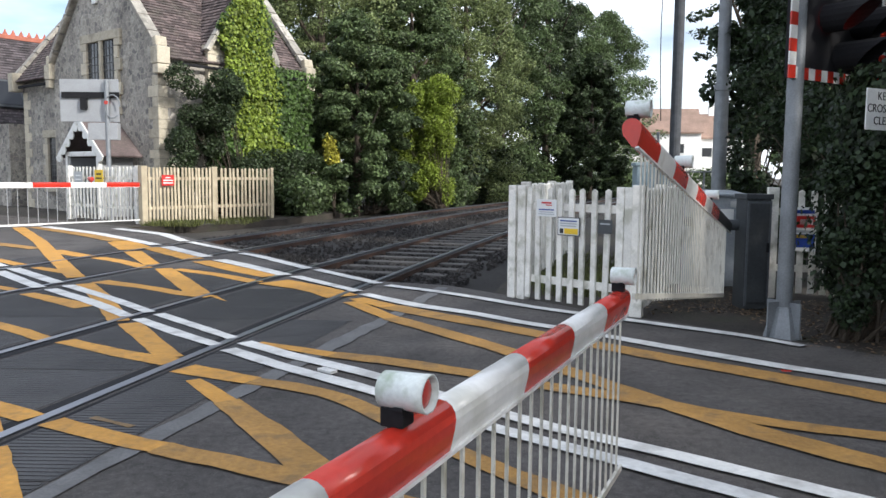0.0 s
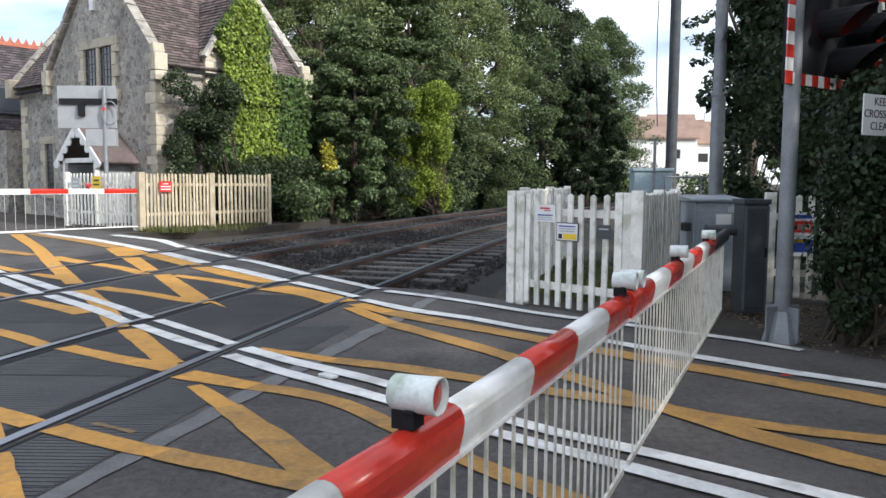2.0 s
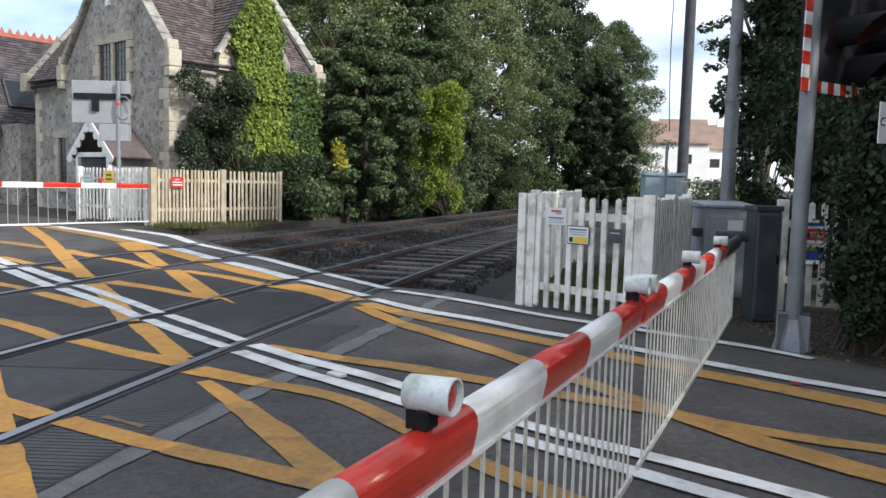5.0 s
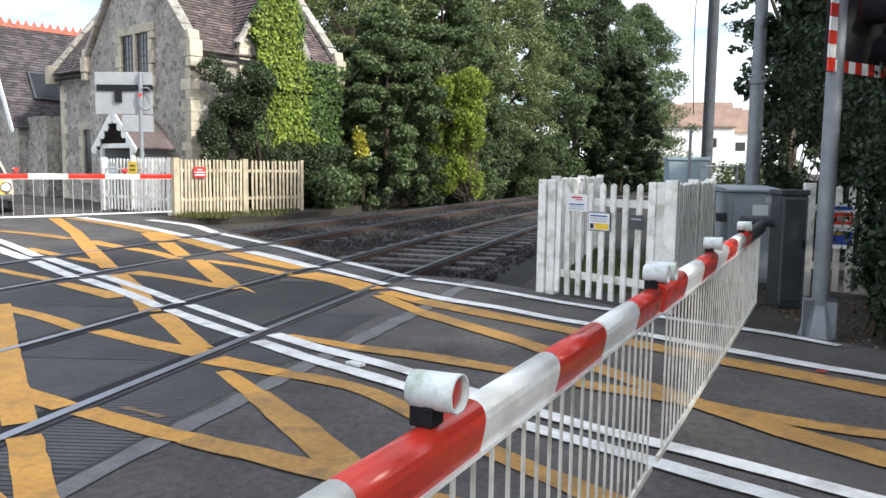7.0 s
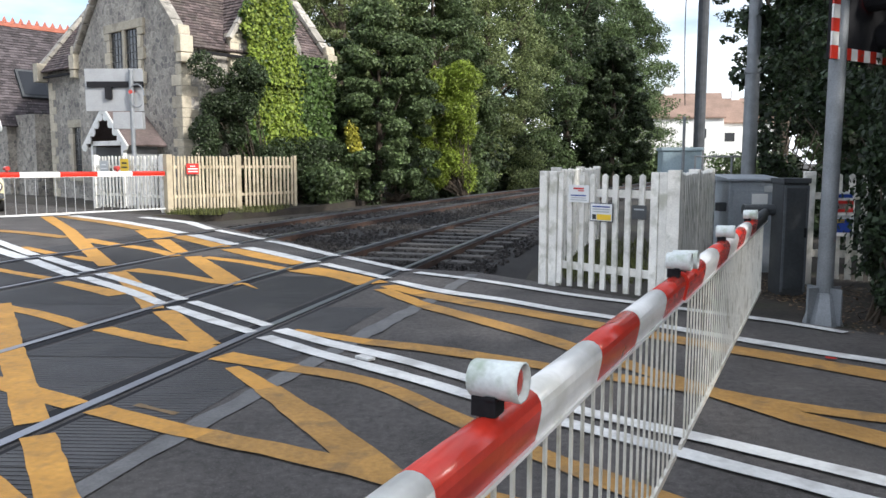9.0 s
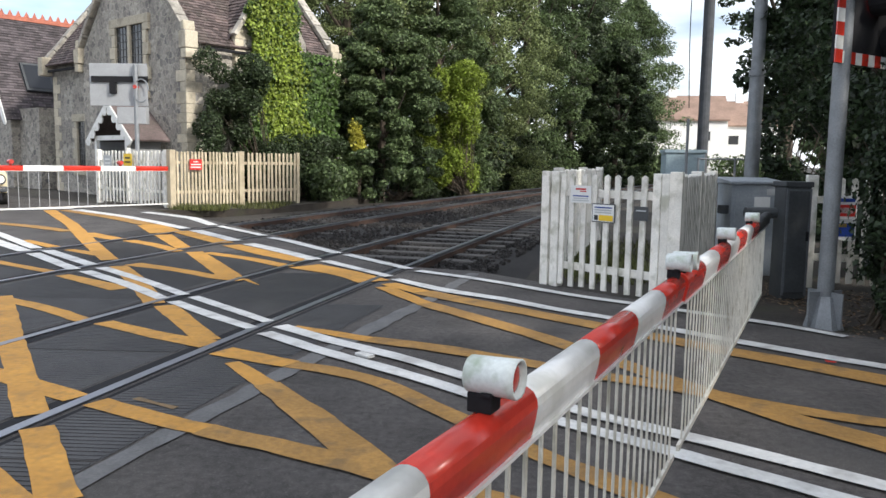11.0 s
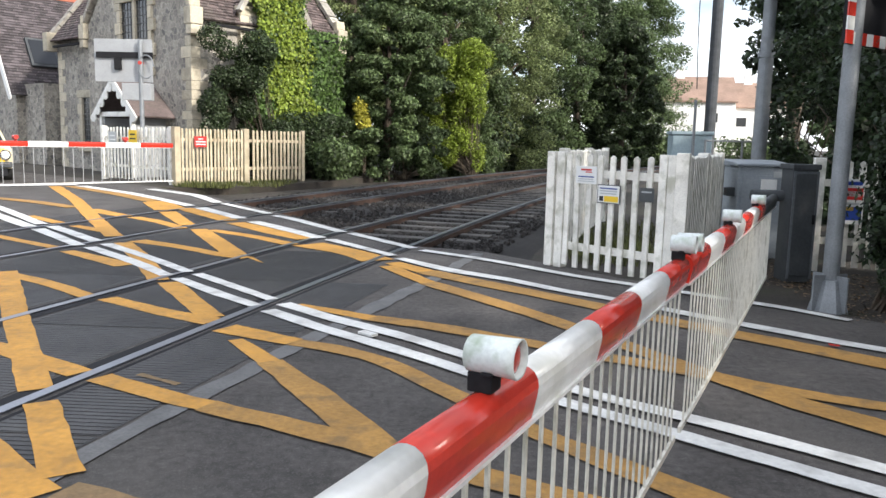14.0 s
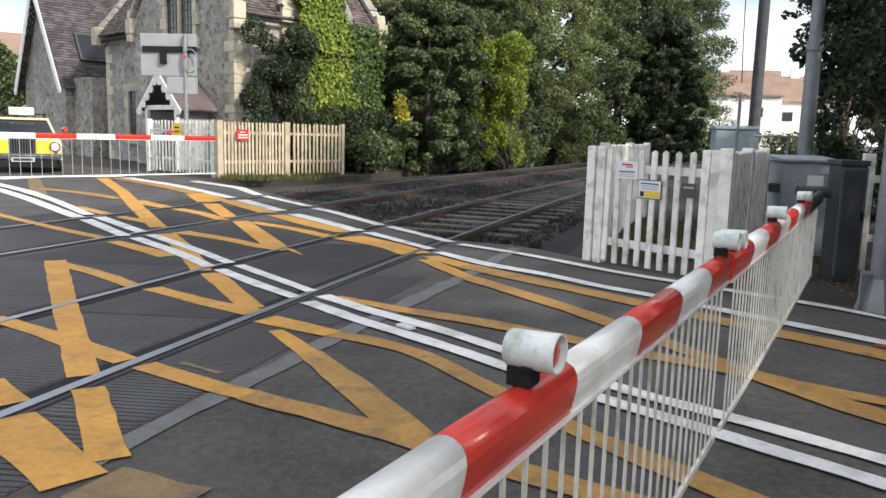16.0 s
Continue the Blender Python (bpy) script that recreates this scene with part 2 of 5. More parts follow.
# leaf_dark again, with the shade of the far trees put into it
LEAF_DARK_SHADED = leaf_material("leaf_dark_shaded", (0.05, 0.072, 0.032))
# right-hand foliage stands in shade; that shade is put into this colour
LEAF_SHADE = leaf_material("leaf_side_shaded", (0.028, 0.045, 0.02))
LEAF_IVY = leaf_material("leaf_ivy", (0.08, 0.135, 0.035), 0.45)
LEAF_YELLOW = leaf_material("leaf_yellow", (0.42, 0.39, 0.06), 0.3)
GRASS = leaf_material("grass_blade", (0.1, 0.11, 0.035), 0.5)


# ---- mesh helpers ----
def add_box(bm, c, s, rz=0.0, m=None):
    """A box of size s round c, turned rz degrees about z (or set by the matrix m)."""
    mat = m if m is not None else pose(*c, 0, 0, rz)
    r = bmesh.ops.create_cube(bm, size=1.0, matrix=mat @ Matrix.Diagonal((*s, 1)))
    return r["verts"]


def add_tube(bm, p, q, r, r2=None, seg=12):
    """A round bar from p to q."""
    p, q = Vector(p), Vector(q)
    d = q - p
    m = Matrix.Translation((p + q) / 2) @ d.to_track_quat("Z", "Y").to_matrix().to_4x4()
    bmesh.ops.create_cone(bm, cap_ends=True, segments=seg, radius1=r, radius2=r if r2 is None else r2, depth=d.length, matrix=m)


def add_prism(bm, outline, a, b, m=None):
    """An outline in (u, v) drawn out from x=a to x=b; u is y, v is z."""
    m = m or Matrix()
    n = len(outline)
    va = [bm.verts.new(m @ Vector((a, u, v))) for u, v in outline]
    vb = [bm.verts.new(m @ Vector((b, u, v))) for u, v in outline]
    bm.faces.new(va[::-1])
    bm.faces.new(vb)
    for i in range(n):
        bm.faces.new((va[i], va[(i + 1) % n], vb[(i + 1) % n], vb[i]))


def finish(bm, bevel=0.0, smooth=False):
    bmesh.ops.recalc_face_normals(bm, faces=bm.faces)
    if bevel:
        bmesh.ops.bevel(bm, geom=bm.edges[:], offset=bevel, segments=2, affect="EDGES", profile=0.6)
    if smooth:
        for f in bm.faces:
            f.smooth = True


def mesh_of(name, bm, mat, bevel=0.0, smooth=False):
    finish(bm, bevel, smooth)
    me = bpy.data.meshes.new(name)
    bm.to_mesh(me)
    bm.free()
    for m in (mat if isinstance(mat, (list, tuple)) else (mat,)):
        me.materials.append(m)
    return me


def part(name, bm, mat, parent=None, label="", bevel=0.0, smooth=False, at=None):
    ob = new(name, mesh_of(name, bm, mat, bevel, smooth))
    if parent is not None:
        ob.parent = parent
    if at is not None:
        ob.matrix_basis = at
    if label:
        tagged(ob, label)
    return ob


def shared(name, me, parent, at):
    ob = new(name, me)
    ob.parent = parent
    ob.matrix_basis = at
    return ob


def thing(name, at, label, category, group="", kind=""):
    ob = new(name)
    ob.empty_display_size = 0.2
    ob.matrix_basis = at
    return tagged(ob, label, category, group, kind)


def strip(bm, pts, width, z, jitter=0.0, rng=None, step=0.25):
    """A painted band along a line, with slightly ragged edges."""
    line = []
    for (x0, y0), (x1, y1) in zip(pts, pts[1:]):
        n = max(1, int(math.hypot(x1 - x0, y1 - y0) / step))
        line += [(x0 + (x1 - x0) * i / n, y0 + (y1 - y0) * i / n) for i in range(n)]
    line.append(pts[-1])
    for _ in range(3):
        line = [line[0]] + [((a[0] + 2 * b[0] + c[0]) / 4, (a[1] + 2 * b[1] + c[1]) / 4)
                            for a, b, c in zip(line, line[1:], line[2:])] + [line[-1]]
    prev = None
    for i, p in enumerate(line):
        a, b = line[max(0, i - 1)], line[min(len(line) - 1, i + 1)]
        d = Vector((b[0] - a[0], b[1] - a[1], 0)).normalized()
        n = Vector((-d.y, d.x, 0))
        w = width / 2
        ja, jb = (rng.uniform(-jitter, jitter), rng.uniform(-jitter, jitter)) if rng else (0, 0)
        c = Vector((p[0], p[1], z))
        row = [bm.verts.new(c + n * (w + ja)), bm.verts.new(c - n * (w + jb))]
        if prev:
            bm.faces.new((prev[0], row[0], row[1], prev[1]))
        prev = row


def leaf_cloud(name, centres, mat, count, size, seed, parent=None, label="", at=None):
    """Many single leaves on the skins of overlapping clumps; centres: (x, y, z, rx, ry, rz)."""
    rng = np.random.default_rng(seed)
    cs = np.array(centres, dtype=float)
    w = (cs[:, 3] * cs[:, 4] + cs[:, 4] * cs[:, 5] + cs[:, 3] * cs[:, 5])
    pick = rng.choice(len(cs), count, p=w / w.sum())
    c = cs[pick]
    d = rng.normal(size=(count, 3))
    d /= np.linalg.norm(d, axis=1)[:, None]
    rad = 1.0 - 0.45 * rng.random(count) ** 2 + rng.normal(0, 0.07, count)
    p = c[:, :3] + d * c[:, 3:6] * rad[:, None]
    nrm = d * 0.5 + rng.normal(0, 0.6, (count, 3)) + np.array((0, 0, 0.45))
    nrm /= np.linalg.norm(nrm, axis=1)[:, None]
    t = np.cross(nrm, rng.normal(size=(count, 3)))
    t /= np.linalg.norm(t, axis=1)[:, None]
    b = np.cross(nrm, t)
    s = size * (0.6 + 0.8 * rng.random(count))[:, None]
    v = np.stack([p - t * s * 0.55, p + b * s * 0.32 + nrm * s * 0.1, p + t * s * 0.6, p - b * s * 0.32 + nrm * s * 0.1], axis=1).reshape(-1, 3)
    return quads(name, v, mat, parent, label, at)


def quads(name, v, mat, parent=None, label="", at=None):
    """A mesh of loose four-cornered leaves from an array of corners."""
    n = len(v) // 4
    me = bpy.data.meshes.new(name)
    me.vertices.add(n * 4)
    me.vertices.foreach_set("co", v.astype(np.float32).ravel())
    me.loops.add(n * 4)
    me.loops.foreach_set("vertex_index", np.arange(n * 4, dtype=np.int32))
    me.polygons.add(n)
    me.polygons.foreach_set("loop_start", np.arange(0, n * 4, 4, dtype=np.int32))
    me.update(calc_edges=True)
    me.materials.append(mat)
    ob = new(name, me)
    if parent is not None:
        ob.parent = parent
    if at is not None:
        ob.matrix_basis = at
    if label:
        tagged(ob, label)
    return ob


# ---- ground, road, track ----
def slab(name, outline, top, depth, mat, label, category):
    bm = bmesh.new()
    f = bm.faces.new([bm.verts.new((x, y, top)) for x, y in outline])
    r = bmesh.ops.extrude_face_region(bm, geom=[f])
    for v in r["geom"]:
        if isinstance(v, bmesh.types.BMVert):
            v.co.z = top - depth
    bmesh.ops.triangulate(bm, faces=[x for x in bm.faces if len(x.verts) > 4])
    return tagged(part(name, bm, mat), label, category, kind="structure")


def track_x(y, off):
    """Where a rail lies across the line, by its offset from the nearest rail."""
    return -0.9 + off + 0.235 * (y - 9.15) + 0.0022 * (y - 9.15) ** 2


bm = bmesh.new()
bmesh.ops.create_grid(bm, x_segments=60, y_segments=60, size=2500)
for v in bm.verts:
    v.co.z = -0.2
tagged(part("ground", bm, EARTH), "bare dark earth under the trees and beyond the road", "ground", kind="structure")

EDGE = [(14, -2.2), (4.6, 4.0), (2.9, 5.95), (2.15, 6.7), (1.26, 7.55), (0.58, 8.38), (-0.02, 9.05), (-0.8, 9.3),
        (-1.89, 10.75), (-3.5, 13.0), (-5.8, 16.2), (-7.75, 18.3), (-9.5, 19.9), (-15, 24), (-40, 46)]
slab("road", EDGE + [(-70, 30), (-40, -5), (-15, -25), (20, -25)], 0.0, 0.2, ASPHALT,
     "worn dark asphalt road over the level crossing", "road")
slab("verge_east", [(0.5, 8.5), (0.62, 9.2), (1.6, 13), (3.9, 22), (8.5, 35), (40, 100), (200, 100), (200, -30), (14.2, -2.2), (4.65, 4.05),
                    (2.95, 5.95), (2.2, 6.7), (1.31, 7.55), (0.63, 8.38)], -0.012, 0.2, EARTH,
     "brown earth verge with leaf litter beside the crossing", "verge")
slab("verge_west", [(-7.8, 18.35), (-6.3, 19.2), (-4.75, 22.4), (-3.9, 26), (-1.3, 34), (4.5, 52), (3, 90), (-100, 90), (-40, 46.1), (-15, 24.1), (-9.5, 20.0)],
     -0.012, 0.2, EARTH, "earth and weeds beside the track", "verge")

RAILS = (0.0, -1.36, -3.5, -5.15)
NORTH = 62.0


def rail(off):
    t = thing("rail", Matrix(), "worn steel running rail set in the crossing", "rail", "running rails")
    ys = [-14 + i * 1.0 for i in range(int(NORTH + 14) + 1)]
    for name, mat, half, top, bottom in (("rail_head", RAIL_TOP, 0.033, 0.012, -0.03), ("rail_web", RAIL_SIDE, 0.045, -0.03, -0.19)):
        bm = bmesh.new()
        prev = None
        for y in ys:
            x = track_x(y, off)
            row = [bm.verts.new((x + dx, y, z)) for dx, z in ((-half, top), (half, top), (half, bottom), (-half, bottom))]
            if prev:
                for i in range(4):
                    bm.faces.new((prev[i], prev[(i + 1) % 4], row[(i + 1) % 4], row[i]))
            prev = row
        part(name, bm, mat, t)
    return t


for off in RAILS:
    rail(off)


def edge_y(x):
    """How far the road reaches along the line at x, by the run of its edge."""
    for (x0, y0), (x1, y1) in zip(EDGE, EDGE[1:]):
        if min(x0, x1) <= x <= max(x0, x1):
            return y0 + (y1 - y0) * (x - x0) / (x1 - x0)
    return 9.0


# flangeway grooves beside the rails, and the ribbed panels between and beside them
bm = bmesh.new()
for off in RAILS:
    inner = off - 0.085 if off in (0.0, -3.5) else off + 0.085
    for o, w in ((inner, 0.085), (2 * off - inner, 0.03)):
        y1 = 9.0
        for _ in range(6):
            y1 = edge_y(track_x(y1, o))
        strip(bm, [(track_x(y, o), y) for y in np.linspace(-8, y1 - 0.1, 30)], w, 0.004)
tagged(part("flangeway", bm, BLACK), "dark flangeway grooves beside the rails", "groove", kind="structure")

panels = thing("crossing_panels", Matrix(), "dark ribbed rubber panels laid between the rails", "crossing panel", kind="structure")
for lo, hi in ((-1.2, -0.16), (-4.99, -3.66), (-3.34, -1.52), (0.1, 0.62), (-5.95, -5.3)):
    for k in range(9):
        y0, y1 = -2.2 + k * 1.8, -2.2 + k * 1.8 + 1.785
        mid = (lo + hi) / 2
        if y1 > edge_y(track_x(y1, mid)) - 0.35 or (lo > 0 and y1 > 7):
            continue
        bm = bmesh.new()
        a = [(track_x(y0, lo), y0), (track_x(y0, hi), y0), (track_x(y1, hi), y1), (track_x(y1, lo), y1)]
        vs = [bm.verts.new((x, y, 0.003)) for x, y in a]
        bm.faces.new(vs)
        n = 42
        for i in range(n):   # ribs across the panel
            f = (i + 0.5) / n
            p0, p1 = Vector((*a[0], 0)).lerp(Vector((*a[3], 0)), f), Vector((*a[1], 0)).lerp(Vector((*a[2], 0)), f)
            d = (p1 - p0)
            add_box(bm, (0, 0, 0), (d.length * 0.96, 0.022, 0.0028), m=pose(*((p0 + p1) / 2).xy, 0.004, 0, 0, math.degrees(math.atan2(d.y, d.x))))
        part("panel", bm, RUBBER, panels)

# ballast bed with sleepers
bm = bmesh.new()
rng = np.random.default_rng(5)
prev = None
for y in np.arange(8.0, NORTH + 12, 1.0):
    row = [bm.verts.new((track_x(y, o) , y, z + rng.normal(0, 0.012))) for o, z in
           ((1.5, -0.2), (0.7, -0.12), (-0.68, -0.12), (-2.4, -0.15), (-4.3, -0.12), (-6.1, -0.12), (-6.9, -0.2))]
    if prev:
        for i in range(6):
            bm.faces.new((prev[i], prev[i + 1], row[i + 1], row[i]))
    prev = row
tagged(part("ballast_bed", bm, BALLAST), "dirty brown track ballast, darkened for tree shade", "ballast", kind="structure")


def stones(n, seed):
    """Loose stones on the bed."""
    r = np.random.default_rng(seed)
    verts, faces = [], []
    for _ in range(n):
        y = 9.5 + 26 * r.random() ** 1.7
        off = r.uniform(-6.2, 0.9)
        x = track_x(y, off)
        if y < edge_y(x) + 0.2 and x < 0.6:
            continue
        s = r.uniform(0.025, 0.055)
        c = Vector((x, y, -0.115))
        base = len(verts)
        for k in range(5):
            a = k * 1.257 + r.uniform(-0.3, 0.3)
            verts.append((c.x + math.cos(a) * s, c.y + math.sin(a) * s, c.z - 0.02))
        for k in range(5):
            a = k * 1.257 + r.uniform(-0.3, 0.3)
            verts.append((c.x + math.cos(a) * s * 0.6, c.y + math.sin(a) * s * 0.6, c.z + s * r.uniform(0.3, 0.8)))
        for k in range(5):
            faces.append((base + k, base + (k + 1) % 5, base + 5 + (k + 1) % 5, base + 5 + k))
        faces.append(tuple(base + 5 + k for k in range(5)))
    me = bpy.data.meshes.new("ballast_stones")
    me.from_pydata(verts, [], faces)
    me.materials.append(BALLAST)
    return tagged(new("ballast_stones", me), "loose brown ballast stones between the sleepers", "ballast", kind="stuff")


stones(9000, 3)

bm = bmesh.new()
add_box(bm, (0, 0, 0), (2.3, 0.24, 0.14))
SLEEPER_MESH = mesh_of("sleeper", bm, SLEEPER, 0.015)
for mid in (-0.68, -4.33):
    y = 9.6
    while y < 48:
        x = track_x(y, mid)
        if y > edge_y(x) + 0.5:
            s = new("sleeper", SLEEPER_MESH)
            s.matrix_basis = pose(x, y, -0.155 if mid > -2 else -0.2 + 0.02 * math.sin(y * 3), 0, 0, -13.2 - (y - 9) * 0.24)
            tagged(s, "weathered concrete sleeper bedded in ballast", "sleeper", "track sleepers")
        y += 0.66

# ---- painted markings ----
mark_rng = random.Random(4)


def painted(name, rows, z, jitter, mat, label, category, group=""):
    """A worn painted band; rows: (x, y, width) along it."""
    bm = bmesh.new()
    line = []
    for (x0, y0, w0), (x1, y1, w1) in zip(rows, rows[1:]):
        n = max(1, int(math.hypot(x1 - x0, y1 - y0) / 0.12))
        line += [(x0 + (x1 - x0) * i / n, y0 + (y1 - y0) * i / n, w0 + (w1 - w0) * i / n) for i in range(n)]
    line.append(rows[-1])
    for _ in range(4):
        line = [line[0]] + [tuple((p + 2 * q + r) / 4 for p, q, r in zip(a, b, c)) for a, b, c in zip(line, line[1:], line[2:])] + [line[-1]]
    z += mark_rng.uniform(0, 0.002)
    prev = None
    for i, (x, y, w) in enumerate(line):
        a, b = line[max(0, i - 1)], line[min(len(line) - 1, i + 1)]
        d = Vector((b[0] - a[0], b[1] - a[1], 0)).normalized()
        side = Vector((-d.y, d.x, 0))
        c = Vector((x, y, z))
        row = [bm.verts.new(c + side * (w / 2 + mark_rng.uniform(-jitter, jitter))), bm.verts.new(c - side * (w / 2 + mark_rng.uniform(-jitter, jitter)))]
        if prev:
            bm.faces.new((prev[0], row[0], row[1], prev[1]))
        prev = row
    return tagged(part(name, bm, mat), label, category, group, "structure")


def yellow_line(*rows):
    painted("yellow_line", rows, 0.0085, 0.006, YELLOW, "worn yellow box junction line painted on the road", "road marking", "yellow box lines")


def worn_line(*rows):
    painted("yellow_line", rows, 0.0085, 0.007, YELLOW_WORN, "browned and worn yellow line on the coarse asphalt", "road marking", "yellow box lines")


def white_line(*rows):
    painted("white_line", rows, 0.0125, 0.004, WHITE_LINE, "white line painted on the road", "road marking", "white road lines")


def faded_line(*rows):
    painted("faded_line", rows, 0.0065, 0.012, YELLOW_OLD, "faded old yellow line on the road", "road marking")


def patch_strip(*rows):
    painted("patch_strip", rows, 0.005, 0.014, ASPHALT_PATCH, "pale repair strip across the asphalt beside the rail", "road repair")


def smear(*rows):
    painted("paint_smear", rows, 0.0065, 0.01, YELLOW_OLD, "thin smear of old yellow paint on the asphalt", "road marking")


yellow_line((-4.25, 6.79, 0.19), (-3.12, 5.10, 0.16), (-2.18, 3.72, 0.16))
yellow_line((-2.06, 3.55, 0.15), (-1.55, 2.81, 0.15))
yellow_line((-4.11, 6.64, 0.13), (-3.56, 6.30, 0.15), (-3.03, 5.87, 0.14))
yellow_line((-2.86, 5.82, 0.16), (-2.26, 5.43, 0.16), (-1.82, 5.21, 0.21))
yellow_line((-3.38, 4.72, 0.13), (-2.81, 4.42, 0.14), (-2.45, 4.20, 0.15), (-2.11, 4.00, 0.15))
yellow_line((-1.98, 3.94, 0.14), (-1.53, 3.69, 0.13), (-1.30, 3.59, 0.13))
worn_line((-1.30, 3.59, 0.14), (-0.86, 3.39, 0.15), (-0.65, 3.29, 0.16), (-0.41, 3.17, 0.16), (-0.13, 3.00, 0.16), (0.21, 2.84, 0.14), (1.11, 2.41, 0.14))
yellow_line((-1.70, 5.04, 0.22), (-1.17, 4.76, 0.16))
worn_line((-1.17, 4.76, 0.14), (-0.79, 4.62, 0.15), (-0.56, 4.43, 0.12), (-0.33, 4.09, 0.14), (-0.18, 3.93, 0.13), (0.09, 3.56, 0.12), (0.30, 3.32, 0.13), (0.48, 3.14, 0.15), (1.19, 2.43, 0.15))
yellow_line((-1.54, 4.77, 0.10), (-1.21, 4.33, 0.13))
worn_line((-1.21, 4.33, 0.15), (-0.81, 3.78, 0.18), (-0.59, 3.42, 0.19), (-0.42, 3.16, 0.17))
yellow_line((-2.59, 3.54, 0.19), (-2.27, 3.29, 0.16))
yellow_line((-2.19, 3.13, 0.25), (-1.68, 2.71, 0.23), (-1.57, 2.62, 0.23))
faded_line((-1.51, 2.64, 0.27), (-1.13, 2.51, 0.27))
yellow_line((-9.84, 17.58, 0.27), (-7.44, 14.03, 0.23), (-5.95, 11.63, 0.23), (-4.48, 9.31, 0.21))
yellow_line((-4.13, 8.81, 0.19), (-3.47, 7.80, 0.20), (-2.79, 6.61, 0.17))
yellow_line((-2.67, 6.53, 0.19), (-1.88, 5.33, 0.17))
faded_line((-11.12, 16.93, 0.25), (-8.43, 12.99, 0.28))
worn_line((-9.20, 14.20, 0.24), (-7.86, 13.51, 0.29), (-6.82, 12.76, 0.25))
yellow_line((-6.42, 12.47, 0.34), (-5.42, 11.62, 0.23))
yellow_line((-5.24, 11.52, 0.22), (-4.66, 11.05, 0.21), (-4.02, 10.31, 0.17))
yellow_line((-6.09, 14.20, 0.38), (-5.28, 12.75, 0.31))
yellow_line((-5.11, 12.47, 0.27), (-4.09, 10.68, 0.22))
yellow_line((-3.79, 10.28, 0.22), (-3.00, 8.86, 0.25), (-2.60, 8.13, 0.24))
yellow_line((-2.42, 8.02, 0.06), (-2.19, 7.69, 0.02))
yellow_line((-4.06, 9.00, 0.25), (-3.69, 8.80, 0.21), (-3.23, 8.51, 0.17), (-2.66, 8.04, 0.20), (-2.44, 7.98, 0.15))
yellow_line((-3.61, 10.21, 0.18), (-2.88, 9.71, 0.20), (-2.24, 9.07, 0.19))
worn_line((-9.56, 17.73, 0.31), (-7.39, 15.72, 0.36), (-6.17, 14.46, 0.47))
yellow_line((-6.12, 14.40, 0.37), (-5.10, 12.99, 0.26))
yellow_line((-5.07, 13.11, 0.30), (-3.75, 11.43, 0.29))
yellow_line((-3.58, 11.18, 0.28), (-2.76, 10.22, 0.32), (-2.17, 9.62, 0.31))
yellow_line((-2.06, 9.13, 0.45), (-1.46, 8.61, 0.33), (-1.09, 8.07, 0.38))
yellow_line((-0.93, 7.96, 0.19), (-0.55, 7.48, 0.21))
worn_line((-0.55, 7.48, 0.25), (-0.01, 6.96, 0.24), (0.42, 6.58, 0.23), (0.84, 6.17, 0.22), (1.62, 5.42, 0.22), (1.89, 5.19, 0.24), (2.17, 4.94, 0.23), (2.54, 4.58, 0.25), (4.69, 2.49, 0.25))
yellow_line((-0.96, 7.74, 0.17), (-0.49, 6.89, 0.16))
worn_line((-0.49, 6.89, 0.19), (-0.00, 6.26, 0.19), (0.35, 5.80, 0.18), (0.54, 5.50, 0.18), (1.36, 4.18, 0.15), (1.54, 3.94, 0.20), (1.74, 3.71, 0.22), (1.95, 3.50, 0.19), (4.07, 1.38, 0.19))
yellow_line((-1.40, 5.83, 0.07), (-1.04, 5.61, 0.15), (-0.79, 5.47, 0.14))
worn_line((-0.79, 5.47, 0.16), (-0.37, 5.31, 0.19), (0.01, 5.09, 0.19), (0.31, 4.92, 0.15), (0.62, 4.71, 0.17), (1.18, 4.44, 0.17), (1.41, 4.22, 0.16), (1.63, 4.10, 0.14), (1.88, 3.98, 0.14), (2.16, 3.88, 0.14), (4.99, 2.87, 0.14))
yellow_line((-8.01, 10.70, 0.12), (-6.83, 9.80, 0.12), (-5.50, 8.85, 0.13), (-4.60, 8.26, 0.14))
yellow_line((-4.38, 8.05, 0.15), (-3.39, 7.29, 0.23))
yellow_line((-6.71, 11.29, 0.15), (-5.82, 10.51, 0.18))
yellow_line((-5.48, 10.25, 0.14), (-4.81, 9.77, 0.20))
white_line((-13.07, 16.30, 0.24), (-11.12, 14.83, 0.25), (-9.61, 13.60, 0.22), (-8.11, 12.19, 0.20), (-6.70, 10.76, 0.19), (-5.92, 9.98, 0.18))
white_line((-5.70, 9.78, 0.17), (-4.46, 8.46, 0.14))
white_line((-4.29, 8.35, 0.14), (-3.42, 7.51, 0.14), (-2.81, 6.83, 0.12))
white_line((-2.67, 6.71, 0.11), (-2.10, 6.11, 0.13), (-1.69, 5.73, 0.10))
white_line((-1.56, 5.59, 0.13), (-1.07, 5.11, 0.12), (-0.46, 4.61, 0.12), (-0.22, 4.38, 0.11), (0.25, 3.92, 0.11), (0.61, 3.64, 0.11), (0.85, 3.44, 0.12), (1.13, 3.21, 0.11), (3.60, 1.18, 0.11))
white_line((-14.33, 17.86, 0.23), (-12.14, 16.18, 0.21), (-11.17, 15.38, 0.23), (-8.91, 13.41, 0.23), (-7.53, 12.02, 0.16), (-5.94, 10.28, 0.16))
white_line((-5.70, 10.11, 0.17), (-4.45, 8.83, 0.15))
white_line((-4.25, 8.64, 0.14), (-3.33, 7.73, 0.12), (-2.69, 7.03, 0.11))
